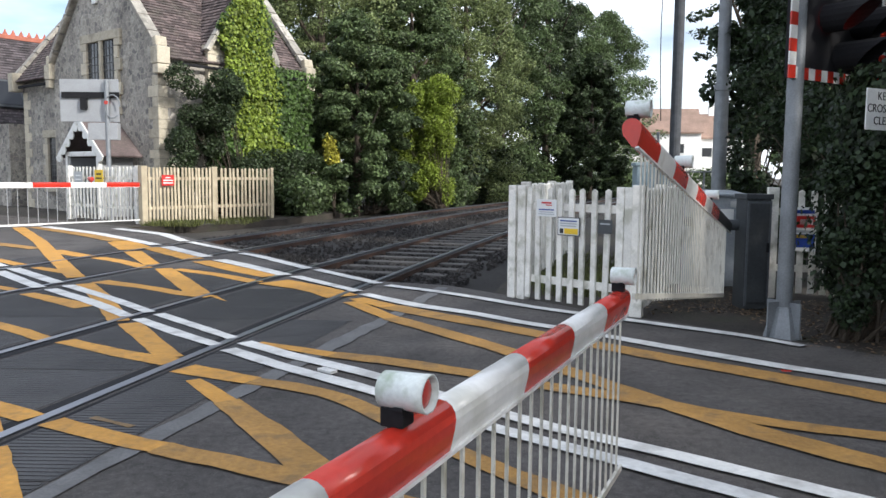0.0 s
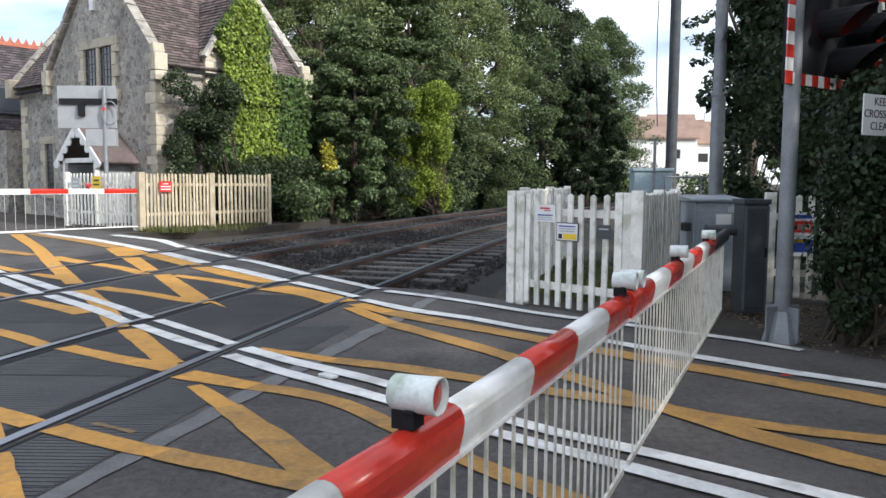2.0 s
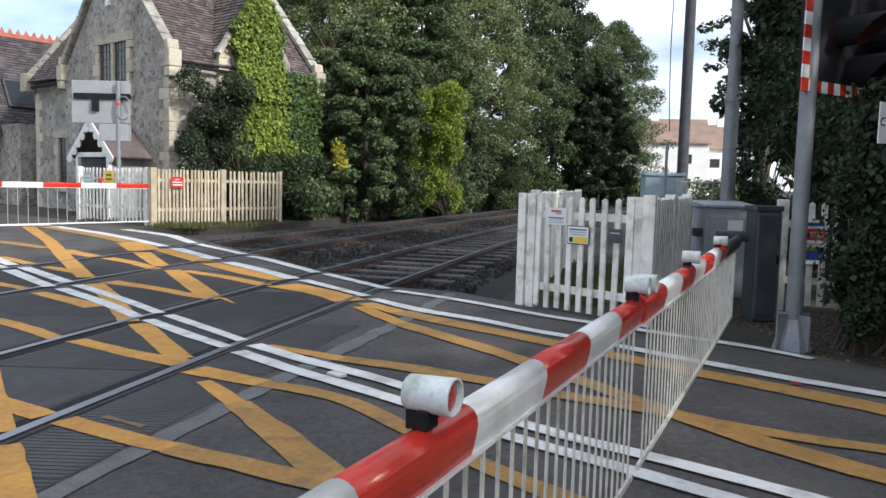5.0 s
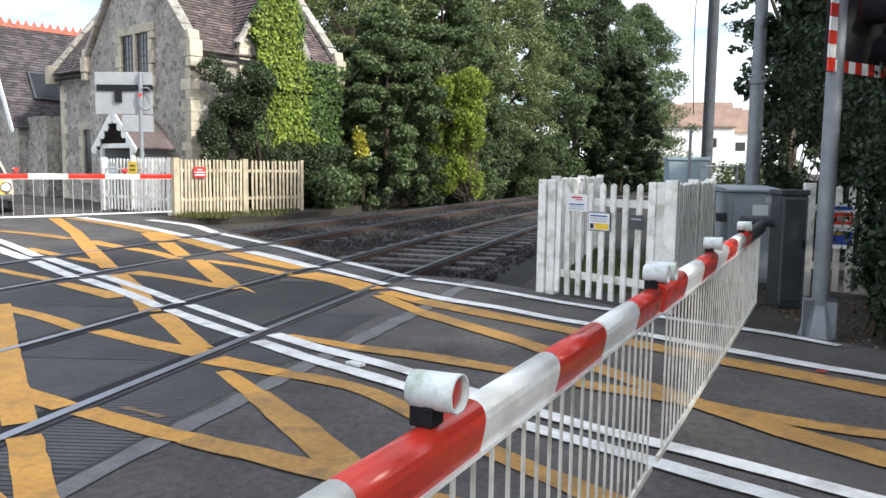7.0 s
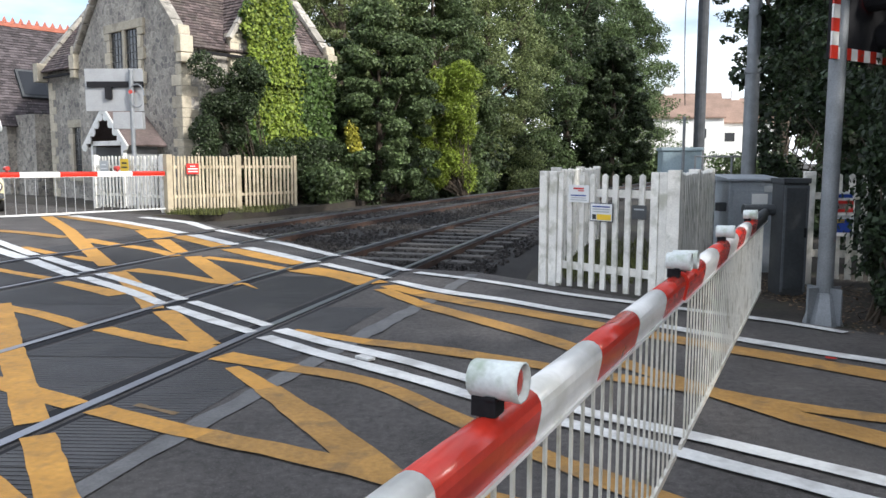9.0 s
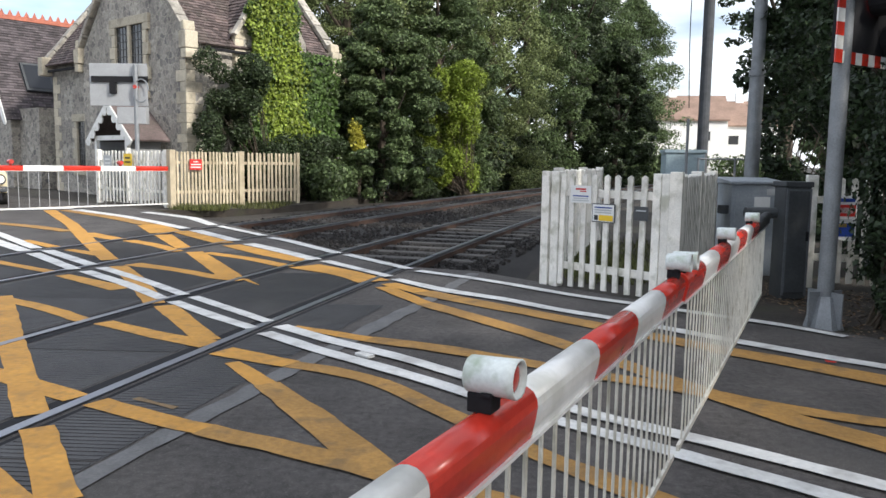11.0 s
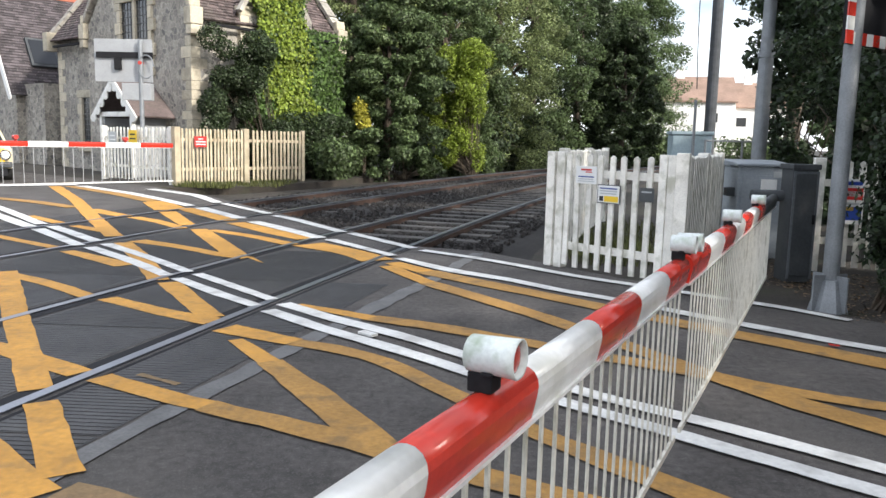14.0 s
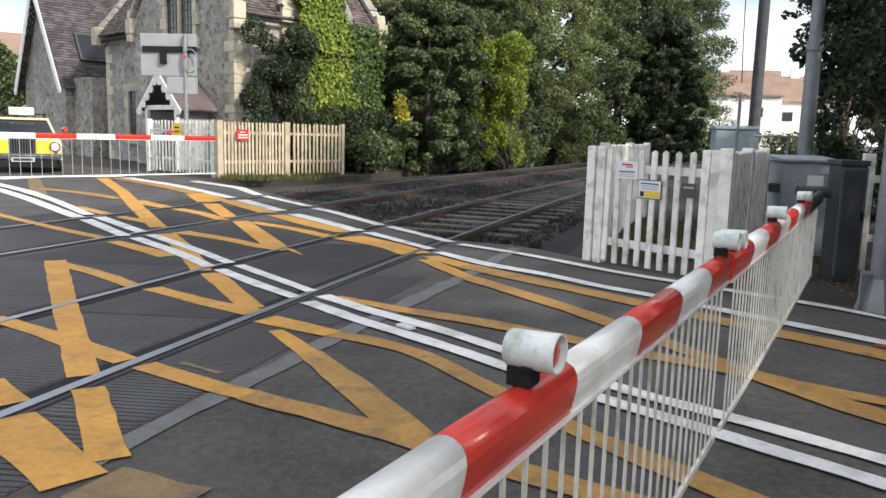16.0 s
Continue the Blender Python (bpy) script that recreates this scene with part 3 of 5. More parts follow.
white_line((-2.58, 6.95, 0.11), (-1.63, 5.96, 0.10))
white_line((-1.51, 5.83, 0.13), (-1.03, 5.38, 0.13), (-0.49, 4.97, 0.12), (-0.24, 4.71, 0.11), (0.33, 4.14, 0.12), (0.64, 3.86, 0.11), (0.91, 3.70, 0.11), (1.36, 3.34, 0.11), (3.70, 1.47, 0.11))
white_line((-9.39, 17.88, 0.28), (-7.42, 16.13, 0.25), (-6.28, 14.91, 0.22), (-5.16, 13.60, 0.21))
white_line((-4.88, 13.30, 0.23), (-3.67, 11.74, 0.21))
white_line((-3.38, 11.37, 0.21), (-2.66, 10.52, 0.21), (-2.04, 9.72, 0.19))
white_line((-1.90, 9.60, 0.15), (-0.97, 8.42, 0.12))
white_line((-0.89, 8.25, 0.13), (-0.56, 7.85, 0.15), (-0.28, 7.53, 0.18), (0.21, 7.21, 0.14), (0.66, 6.71, 0.13), (1.01, 6.47, 0.13), (1.79, 5.69, 0.14), (2.01, 5.53, 0.14), (2.27, 5.23, 0.13), (2.56, 5.06, 0.13), (2.73, 4.91, 0.14), (4.98, 2.93, 0.14))
white_line((-7.56, 17.48, 0.24), (-5.96, 16.05, 0.26), (-4.93, 14.39, 0.19))
white_line((-4.77, 14.22, 0.15), (-3.47, 12.59, 0.15))
white_line((-3.32, 12.33, 0.14), (-2.97, 11.98, 0.17), (-1.88, 10.41, 0.15))
white_line((-1.75, 10.31, 0.14), (-0.81, 9.05, 0.13))
white_line((-0.70, 8.90, 0.14), (0.01, 8.37, 0.12), (0.50, 7.87, 0.13), (0.98, 7.36, 0.12), (1.27, 7.18, 0.13), (2.12, 6.48, 0.12), (2.38, 6.31, 0.11), (2.69, 5.91, 0.09))
white_line((-11.29, 15.96, 0.37), (-11.05, 17.15, 0.42), (-10.37, 17.80, 0.60), (-9.76, 18.36, 0.61))
patch_strip((-1.68, 2.58, 0.15), (-1.55, 2.97, 0.11), (-1.52, 3.28, 0.14), (-1.44, 3.50, 0.11), (-1.39, 3.73, 0.13), (-1.28, 4.14, 0.12), (-1.18, 4.53, 0.13), (-1.03, 5.10, 0.13), (-0.86, 5.70, 0.16), (-0.68, 6.37, 0.15), (-0.50, 6.96, 0.14), (-0.33, 7.69, 0.13), (-0.06, 8.84, 0.15))
smear((-1.81, 4.02, 0.04), (-1.54, 3.89, 0.04))

bm = bmesh.new()
strip(bm, [(2.2, 5.14), (2.26, 5.12)], 0.05, 0.016, 0.01, mark_rng, step=0.02)
tagged(part("red_paint_dot", bm, RED), "small red paint mark on the edge line", "road marking", kind="structure")
stud = thing("road_stud", pose(-0.752, 5.0, 0.01, 0, 0, -40), "small white road stud between the double lines", "road stud")
bm = bmesh.new()
add_box(bm, (0, 0, 0.006), (0.13, 0.06, 0.02))
part("body", bm, WHITE_LINE, stud, bevel=0.005)

# ---- barriers ----
BOOM_D = Vector((0.4086, 0.9127, 0))
BOOM_O = Vector((0.041, 1.582, 0)) + Vector((-0.9127, 0.4086, 0)) * 0.022
BOOM_RZ = math.degrees(math.atan2(BOOM_D.y, BOOM_D.x))
BOOM_OUT = [(-0.03, -0.088), (-0.043, -0.03), (-0.047, 0.0), (-0.044, 0.02), (-0.034, 0.037), (-0.018, 0.047), (0.0, 0.05),
            (0.018, 0.047), (0.034, 0.037), (0.044, 0.02), (0.047, 0.0), (0.04, -0.03), (-0.005, -0.088)]


def boom_body(parent, bands, scale=1.0, zc=0.0):
    """The banded pole, each painted band a part; bands: (from, to, material) along x."""
    for a, b, mat in bands:
        bm = bmesh.new()
        add_prism(bm, [(u * scale, v * scale + zc) for u, v in BOOM_OUT], a, b)
        name = {RED: "red_band", WHITE_PAINT: "white_band"}.get(mat, "end_fitting")
        ob = part(name, bm, mat, parent)
        for f in ob.data.polygons:   # rounded top, one sharp edge down each flank
            f.use_smooth = len(f.vertices) == 4 and f.center.z > zc + 0.024 * scale
    a, b = bands[0][0], bands[-1][1]
    bm = bmesh.new()
    add_box(bm, ((a + b) / 2, -0.03 * scale, zc - 0.09 * scale), (abs(b - a), 0.014, 0.008))
    part("hanger_rail", bm, WHITE_PAINT, parent)


def boom_lamp(parent, x, zc, s=1.0, side=-1):
    """A hooded red lamp on the pole: a flat-bottomed barrel, open at the lens end, on a dark foot."""
    shell = bmesh.new()
    prof = [(math.cos(a) * 0.037, max(-0.034, math.sin(a) * 0.037)) for a in [2 * math.pi * (i + 0.5) / 18 for i in range(18)]]
    n, cz = len(prof), zc + 0.05 + 0.014 + 0.032 * s

    def ring(y, sc, lift=0.0):
        return [shell.verts.new((u * sc * s, y * s * side, cz + v * sc * s + lift)) for u, v in prof]

    rings = [ring(-0.035, 0.86), ring(-0.031, 0.95), ring(0.045, 1.0), ring(0.065, 1.03), ring(0.065, 0.92), ring(0.043, 0.9)]
    shell.faces.new(rings[0])
    for r0, r1 in zip(rings, rings[1:]):
        for i in range(n):
            shell.faces.new((r0[i], r0[(i + 1) % n], r1[(i + 1) % n], r1[i]))
    lamp = part("boom_lamp", shell, LAMP_SHELL, parent, "weathered white lamp hood with green algae", at=pose(x, 0, 0))
    for f in lamp.data.polygons:
        f.use_smooth = len(f.vertices) == 4
    bm = bmesh.new()
    bmesh.ops.create_uvsphere(bm, u_segments=16, v_segments=8, radius=0.034 * s)
    for v in bm.verts:
        v.co.y *= 0.25
        v.co.z *= 0.9
        v.co += Vector((0, 0.05 * s * side, cz))
    part("red_lens", bm, LAMP_LENS, lamp, "red glass lens", smooth=True)
    bm = bmesh.new()
    add_box(bm, (0, -0.004 * side, zc + 0.05), (0.042, 0.044, 0.034))
    add_box(bm, (0.0, 0.01 * side, zc + 0.066), (0.056, 0.02, 0.008))
    part("lamp_foot", bm, BLACK, lamp, bevel=0.003)


PICKET_H = 0.6
bm = bmesh.new()
add_box(bm, (0, 0, -PICKET_H / 2), (0.0115, 0.006, PICKET_H), 0)
PICKET_MESH = mesh_of("skirt_bar", bm, SKIRT_PAINT)

# the barrier beside which the camera stands
near_barrier = thing("barrier", Matrix.Translation(BOOM_O) @ pose(0, 0, 0, 0, 0, BOOM_RZ),
                     "lowered red and white banded barrier boom with white skirt bars", "barrier", "road barriers")
boom_body(near_barrier, [(-3.4, -2.9, GALV), (-2.9, -2.12, WHITE_PAINT), (-2.12, -1.70, RED), (-1.70, -1.28, WHITE_PAINT), (-1.28, -0.86, RED),
                         (-0.86, -0.43, WHITE_PAINT), (-0.43, 0.0, RED), (0.0, 0.43, WHITE_PAINT), (0.43, 0.84, RED), (0.84, 1.25, WHITE_PAINT), (1.25, 1.64, RED)], 0.72, 0.806)
boom_lamp(near_barrier, -0.165, 0.808, 0.9)
boom_lamp(near_barrier, 1.59, 0.803, 0.9)
x = 1.52
while x > -2.9:
    shared("skirt_bar", PICKET_MESH, near_barrier, pose(x, -0.022, 0.744))
    x -= 0.086
bm = bmesh.new()
add_box(bm, (-0.65, -0.022, 0.155), (4.5, 0.012, 0.024))
part("lower_rail", bm, SKIRT_PAINT, near_barrier)

# the barrier that comes down; its bars hang plumb from the pole while it turns
FAR_PIVOT = 6.5
fall_barrier = thing("barrier", Matrix.Translation(BOOM_O + BOOM_D * FAR_PIVOT) @ pose(0, 0, 0.805, 0, 0, BOOM_RZ),
                     "red and white barrier boom with skirt bars coming down", "barrier", "road barriers")
L = FAR_PIVOT
boom_body(fall_barrier, [(1.68 - L, 2.15 - L, RED), (2.15 - L, 2.62 - L, WHITE_PAINT), (2.62 - L, 3.1 - L, RED), (3.1 - L, 3.57 - L, WHITE_PAINT),
                         (3.57 - L, 4.04 - L, RED), (4.04 - L, 4.5 - L, WHITE_PAINT), (4.5 - L, 5.0 - L, RED), (5.0 - L, 6.3 - L, DARK_GREY)], 0.8)
for x in (1.725, 3.05, 4.6):
    boom_lamp(fall_barrier, x - L, -0.01, 0.95)
FALL_BARS = []
x = 1.78
while x < 5.85:
    FALL_BARS.append((shared("skirt_bar", PICKET_MESH, fall_barrier, pose(x - L, -0.024, -0.07)), x - L, -0.07))
    x += 0.086
bm = bmesh.new()
add_box(bm, ((1.7 + 5.85) / 2 - L, -0.024, 0), (4.15, 0.012, 0.024))
FALL_BARS.append((part("lower_rail", bm, SKIRT_PAINT, fall_barrier, at=pose(0, 0, -0.65)), 0.0, -0.65))

# the barrier on the other side of the line, down all the while
FAR_O, FAR_D = Vector((-7.63, 19.0, 0)), Vector((0.617, 0.787, 0))
far_barrier = thing("barrier", Matrix.Translation(FAR_O) @ pose(0, 0, 0, 0, 0, math.degrees(math.atan2(FAR_D.y, FAR_D.x))),
                    "lowered red and white barrier boom beyond the tracks", "barrier", "road barriers")
bands, x = [], 0.0
for i in range(10):
    bands.append((x - 0.84, x, RED if i % 2 == 0 else WHITE_PAINT))
    x -= 0.84
boom_body(far_barrier, bands[::-1], 0.85, 1.0)
for x in (-1.2, -3.6, -5.4, -5.75):
    bm = bmesh.new()
    add_tube(bm, (x, -0.07, 1.12), (x, 0.07, 1.12), 0.05, seg=10)
    add_box(bm, (x, 0, 1.06), (0.04, 0.06, 0.05))
    part("boom_lamp", bm, LAMP_LENS, far_barrier, "small red warning lamp")
x = -0.1
bm = bmesh.new()
add_box(bm, (0, 0, -0.41), (0.011, 0.006, 0.82))
FAR_BAR = mesh_of("skirt_bar", bm, BOARD_GREY)
while x > -8:
    shared("skirt_bar", FAR_BAR, far_barrier, pose(x, 0, 0.94))
    x -= 0.21
bm = bmesh.new()
add_box(bm, (-4, 0, 0.12), (8.0, 0.015, 0.03))
part("lower_rail", bm, WHITE_PAINT, far_barrier)


# ---- fences ----
def picket_mesh(h, w, mat, pointed=True):
    bm = bmesh.new()
    o = [(-w / 2, 0), (w / 2, 0), (w / 2, h - w * 0.35), (0, h), (-w / 2, h - w * 0.35)] if pointed else [(-w / 2, 0), (w / 2, 0), (w / 2, h), (-w / 2, h)]
    add_prism(bm, o, -0.011, 0.011, pose(0, 0, 0, 0, 0, 90))
    return mesh_of("picket", bm, mat)


def picket_fence(name, p, q, h, mat, gap, w=0.06, posts=(0.0, 1.0), post_w=0.11, label="", category="fence", z0=0.0, lift=0.06, rails=(0.28, 0.8), seed=1, post_h=1.02):
    """Posts, two rails behind, and a row of pickets from p to q."""
    p, q = Vector((*p, z0)), Vector((*q, z0))
    d = q - p
    n = d.length
    t = thing(name, Matrix.Translation(p) @ pose(0, 0, 0, 0, 0, math.degrees(math.atan2(d.y, d.x))), label, category, "palings of the crossing")
    r = random.Random(seed)
    for f in posts:
        bm = bmesh.new()
        add_box(bm, (f * n, 0.03, h * post_h / 2), (post_w, post_w, h * post_h))
        part("post", bm, mat, t, bevel=0.008)
    for f in rails:
        bm = bmesh.new()
        add_box(bm, (n / 2, 0.028, h * f), (n, 0.035, 0.075))
        part("fence_rail", bm, mat, t, bevel=0.004)
    me = picket_mesh(h - lift, w, mat)
    x = gap * 0.5
    while x < n - 0.02:
        if all(abs(x - f * n) > post_w * 0.7 for f in posts):
            shared("picket", me, t, pose(x, -0.004, lift + r.uniform(-0.008, 0.008), 0, r.uniform(-0.8, 0.8), 0))
        x += gap
    return t


GATE_RZ = math.degrees(math.atan2(-0.714, 0.70))


def along_gate(s, out=0.0):
    """A place s metres along the line of the gate, out metres before it."""
    return 0.634 + 0.70 * s - 0.714 * out, 8.22 - 0.714 * s - 0.70 * out


picket_fence("picket_gate", along_gate(0.2), along_gate(1.32), 1.15, FENCE_WHITE, 0.134, 0.056, (), label="white-painted wooden picket gate with small notices", category="gate", seed=2, lift=0.03, rails=(0.2, 0.84))
picket_fence("picket_fence", along_gate(0.05), along_gate(0.18), 1.15, FENCE_WHITE, 5.0, 0.09, (0.0, 1.0), 0.1, "weathered white gate posts with green algae", seed=3)
picket_fence("picket_fence", along_gate(1.35), along_gate(1.44), 1.15, FENCE_WHITE, 5.0, 0.09, (0.0, 1.0), 0.082, "white-painted gate posts beside the picket gate", seed=4)
picket_fence("picket_fence", (0.92, 9.1), (2.0, 13.0), 1.18, FENCE_WHITE, 0.13, 0.05, (0.0, 0.5, 1.0), label="white picket fence running along the track", seed=5)
picket_fence("picket_fence", (1.75, 7.12), (2.74, 9.4), 1.17, FENCE_WHITE, 0.11, 0.08, (0.0, 0.5, 1.0), label="white picket fence running back from the gate", seed=6)
picket_fence("picket_fence", (3.42, 8.35), (4.5, 8.1), 1.15, FENCE_WHITE, 0.115, 0.06, (0.0, 1.0), label="white picket fence half covered by ivy", seed=7)
picket_fence("picket_fence", (-10.35, 21.0), (-7.75, 19.2), 1.42, FENCE_WHITE, 0.165, 0.068, (0.0, 1.0), 0.13, "white picket fence behind the barrier", seed=8)
picket_fence("picket_fence", (-7.56, 19.1), (-6.35, 20.8), 1.42, FENCE_CREAM, 0.105, 0.058, (0.0, 1.0), 0.16, "cream-weathered close picket fence by the track", seed=9)
picket_fence("picket_fence", (-6.32, 20.84), (-5.18, 22.44), 1.42, FENCE_CREAM, 0.135, 0.066, (0.0, 1.0), 0.1, "cream-weathered picket fence by the track", seed=10)

# ---- the cottage ----
HC = pose(-8.24, 22.0, 0, 0, 0, 52)   # corner of its two walls: x along the track side, y along the road side
cottage = thing("cottage", HC, "flint crossing cottage with dressed stone quoins and tiled roof", "house")
GW, EAVE, APEX, LEN = 6.2, 4.65, 8.0, 5.4
WING = 9.4                            # end of the lower wing along y


def roof_slope(bm, a, b, c, d, lift=0.05, tile=0.17):
    """A tiled slope from the eave a-b up to the ridge d-c, in courses of overlapping tiles."""
    a, b, c, d = (Vector(v) for v in (a, b, c, d))
    n = (b - a).cross(d - a).normalized()
    if n.z < 0:
        n = -n
    rows = max(4, int((d - a).length / 0.13))
    r = random.Random(7)
    for i in range(rows):
        f0, f1 = i / rows, min(1, (i + 1.25) / rows)
        p0, p1, q0, q1 = a.lerp(d, f0), b.lerp(c, f0), a.lerp(d, f1), b.lerp(c, f1)
        cols = max(3, int((p1 - p0).length / tile))
        for j in range(-1, cols):
            g0, g1 = max(0, (j + 0.5 * (i % 2)) / cols), min(1, (j + 0.5 * (i % 2) + 0.97) / cols)
            if g0 >= 1 or g1 <= g0:
                continue
            up, lo = n * (lift + 0.03 + r.uniform(-0.008, 0.008)), n * lift
            vs = [bm.verts.new(p) for p in (p0.lerp(p1, g0) + up, p0.lerp(p1, g1) + up, q0.lerp(q1, g1) + lo, q0.lerp(q1, g0) + lo)]
            ws = [bm.verts.new(p) for p in (p0.lerp(p1, g0) + lo * 0.4, p0.lerp(p1, g1) + lo * 0.4)]
            bm.faces.new(vs)
            bm.faces.new((ws[0], ws[1], vs[1], vs[0]))


def beam(name, p, q, w, h, mat, parent, label="", bevel=0.015, out=(0, 0, 1)):
    """A straight stone or timber from p to q, w wide and h thick."""
    p, q = Vector(p), Vector(q)
    d = (q - p).normalized()
    up = Vector(out)
    side = d.cross(up).normalized()
    up = side.cross(d)
    m = Matrix((( *d, ), ( *side, ), ( *up, ))).transposed().to_4x4()
    m.translation = (p + q) / 2
    bm = bmesh.new()
    add_box(bm, (0, 0, 0), ((q - p).length, w, h), m=m)
    return part(name, bm, mat, parent, label, bevel)


def stone_run(p, q, n, w, h, parent, name="coping_stone", out=(0, 0, 1), seed=1):
    """A run of coping stones with open joints."""
    p, q = Vector(p), Vector(q)
    r = random.Random(seed)
    for i in range(n):
        a, b = p.lerp(q, i / n + 0.004), p.lerp(q, (i + 1) / n - 0.004)
        j = Vector((r.uniform(-0.008, 0.008), r.uniform(-0.008, 0.008), r.uniform(-0.01, 0.01)))
        beam(name, a + j, b + j, w, h, COPING, parent, out=out)


# walls
bm = bmesh.new()
add_prism(bm, [(0, -0.15), (GW, -0.15), (GW, EAVE), (GW / 2, APEX), (0, EAVE)], 0.0, LEN)
part("wall", bm, FLINT, cottage)
bm = bmesh.new()
add_box(bm, (3.0, (GW + WING) / 2 + 0.01, 2.15), (5.2, WING - GW - 0.02, 4.6))
part("wing_wall", bm, FLINT, cottage)
bm = bmesh.new()
add_prism(bm, [(0.15, 4.4), (5.75, 4.4), (2.95, 7.95)], -0.15, 0.15, pose(0, WING - 0.16, 0) @ Matrix(((0, 1, 0, 0), (1, 0, 0, 0), (0, 0, 1, 0), (0, 0, 0, 1))))
part("wing_gable", bm, FLINT, cottage)

# roofs
bm = bmesh.new()
roof_slope(bm, (0.14, -0.18, EAVE - 0.2), (LEN - 0.12, -0.18, EAVE - 0.2), (LEN - 0.12, GW / 2, APEX), (0.14, GW / 2, APEX))
roof_slope(bm, (LEN - 0.12, GW + 0.18, EAVE - 0.2), (0.14, GW + 0.18, EAVE - 0.2), (0.14, GW / 2, APEX), (LEN - 0.12, GW / 2, APEX))
part("roof", bm, TILE, cottage, "dark brown plain-tile roof")
bm = bmesh.new()
roof_slope(bm, (0.1, WING - 0.1, 4.4), (0.1, GW - 1.5, 4.4), (2.95, GW - 1.5, 7.95), (2.95, WING - 0.1, 7.95))
roof_slope(bm, (5.8, GW - 1.5, 4.4), (5.8, WING - 0.1, 4.4), (2.95, WING - 0.1, 7.95), (2.95, GW - 1.5, 7.95))
part("wing_roof", bm, TILE, cottage, "dark brown plain-tile roof")
beam("gutter", (0.12, GW + 0.05, 4.24), (0.12, WING - 0.3, 4.24), 0.1, 0.08, BLACK, cottage)
beam("gutter", (0.4, -0.26, EAVE - 0.3), (LEN - 0.2, -0.26, EAVE - 0.3), 0.1, 0.08, BLACK, cottage)

# copings of the gables, with kneelers at their feet
for x, s in ((0.02, 1), (LEN, 2)):
    stone_run((x, -0.2, EAVE + 0.05), (x, GW / 2, APEX + 0.28), 7, 0.34, 0.13, cottage, out=(0, -0.72, 0.69), seed=s)
    stone_run((x, GW + 0.2, EAVE + 0.05), (x, GW / 2, APEX + 0.28), 7, 0.34, 0.13, cottage, out=(0, 0.72, 0.69), seed=s + 5)
    for y, d in ((-0.12, -1), (GW + 0.12, 1)):
        beam("kneeler", (x, y, EAVE - 0.35), (x, y, EAVE + 0.12), 0.4, 0.36, DRESSED, cottage, out=(0, 1, 0), bevel=0.03)
        beam("kneeler", (x, y + 0.02 * d, EAVE - 0.62), (x, y + 0.02 * d, EAVE - 0.36), 0.36, 0.28, DRESSED, cottage, out=(0, 1, 0), bevel=0.03)
        beam("kneeler", (x, y, EAVE + 0.12), (x, y - 0.05 * d, EAVE + 0.4), 0.36, 0.2, DRESSED, cottage, out=(0, 1, 0), bevel=0.05)
stone_run((0.02, WING, 4.5), (2.95, WING, 8.12), 7, 0.3, 0.13, cottage, out=(-0.78, 0, 0.63), seed=3)
beam("kneeler", (0.12, WING, 4.1), (0.12, WING, 4.75), 0.36, 0.36, DRESSED, cottage, out=(1, 0, 0), bevel=0.03)

# quoins: long and short stones up the corners
qr = random.Random(3)


def quoins(x, y, dx, dy, top, z=0.0):
    k = 0
    while z < top:
        h = qr.uniform(0.24, 0.34)
        lx, ly = (0.52, 0.3) if k % 2 else (0.3, 0.52)
        bm = bmesh.new()
        add_box(bm, (x + dx * (lx / 2 - 0.02), y + dy * (ly / 2 - 0.02), z + h / 2), (lx, ly, h - 0.012))
        part("quoin", bm, DRESSED, cottage, bevel=0.012)
        z += h
        k += 1


quoins(0, 0, 1, 1, EAVE - 0.65)
quoins(0.4, WING, 1, -1, 4.0)
quoins(LEN, 0, -1, 1, EAVE - 0.65)


def stone_window(y0, y1, z0, z1, x, lights=2):
    """A mullioned window in the road-side wall: surround stones, mullion, dark lights and lattice bars."""
    mid = (y0 + y1) / 2
    bm = bmesh.new()
    add_box(bm, (x + 0.02, mid, (z0 + z1) / 2), (0.05, y1 - y0, z1 - z0))
    win = part("window", bm, DARK_GLASS, cottage, "mullioned stone window with dark latticed lights")
    for name, c, s in (("lintel", (x - 0.02, mid, z1 + 0.13), (0.14, y1 - y0 + 0.7, 0.26)), ("sill", (x - 0.04, mid, z0 - 0.1), (0.2, y1 - y0 + 0.5, 0.2)),
                       ("mullion", (x - 0.02, mid, (z0 + z1) / 2), (0.12, 0.15, z1 - z0))):
        bm = bmesh.new()
        add_box(bm, c, s)
        part(name, bm, DRESSED, win, bevel=0.02)
    k, z = 0, z0
    while z < z1 - 0.02:
        h = min(0.36, z1 - z)
        for y, d in ((y0, -1), (y1, 1)):
            wd = 0.34 if k % 2 else 0.2
            bm = bmesh.new()
            add_box(bm, (x - 0.02, y + d * wd / 2, z + h / 2), (0.13, wd, h - 0.012))
            part("jamb_stone", bm, DRESSED, win, bevel=0.015)
        z += h
        k += 1
    bm = bmesh.new()
    for ya, yb in ((y0, mid - 0.075), (mid + 0.075, y1)):
        n = 4
        for i in range(1, n):
            add_box(bm, (x - 0.012, ya + (yb - ya) * i / n, (z0 + z1) / 2), (0.012, 0.02, z1 - z0))
        for i in range(1, 9):
            add_box(bm, (x - 0.012, (ya + yb) / 2, z0 + (z1 - z0) * i / 9), (0.012, yb - ya, 0.02))
    part("lattice", bm, WINDOW_LEAD, win)


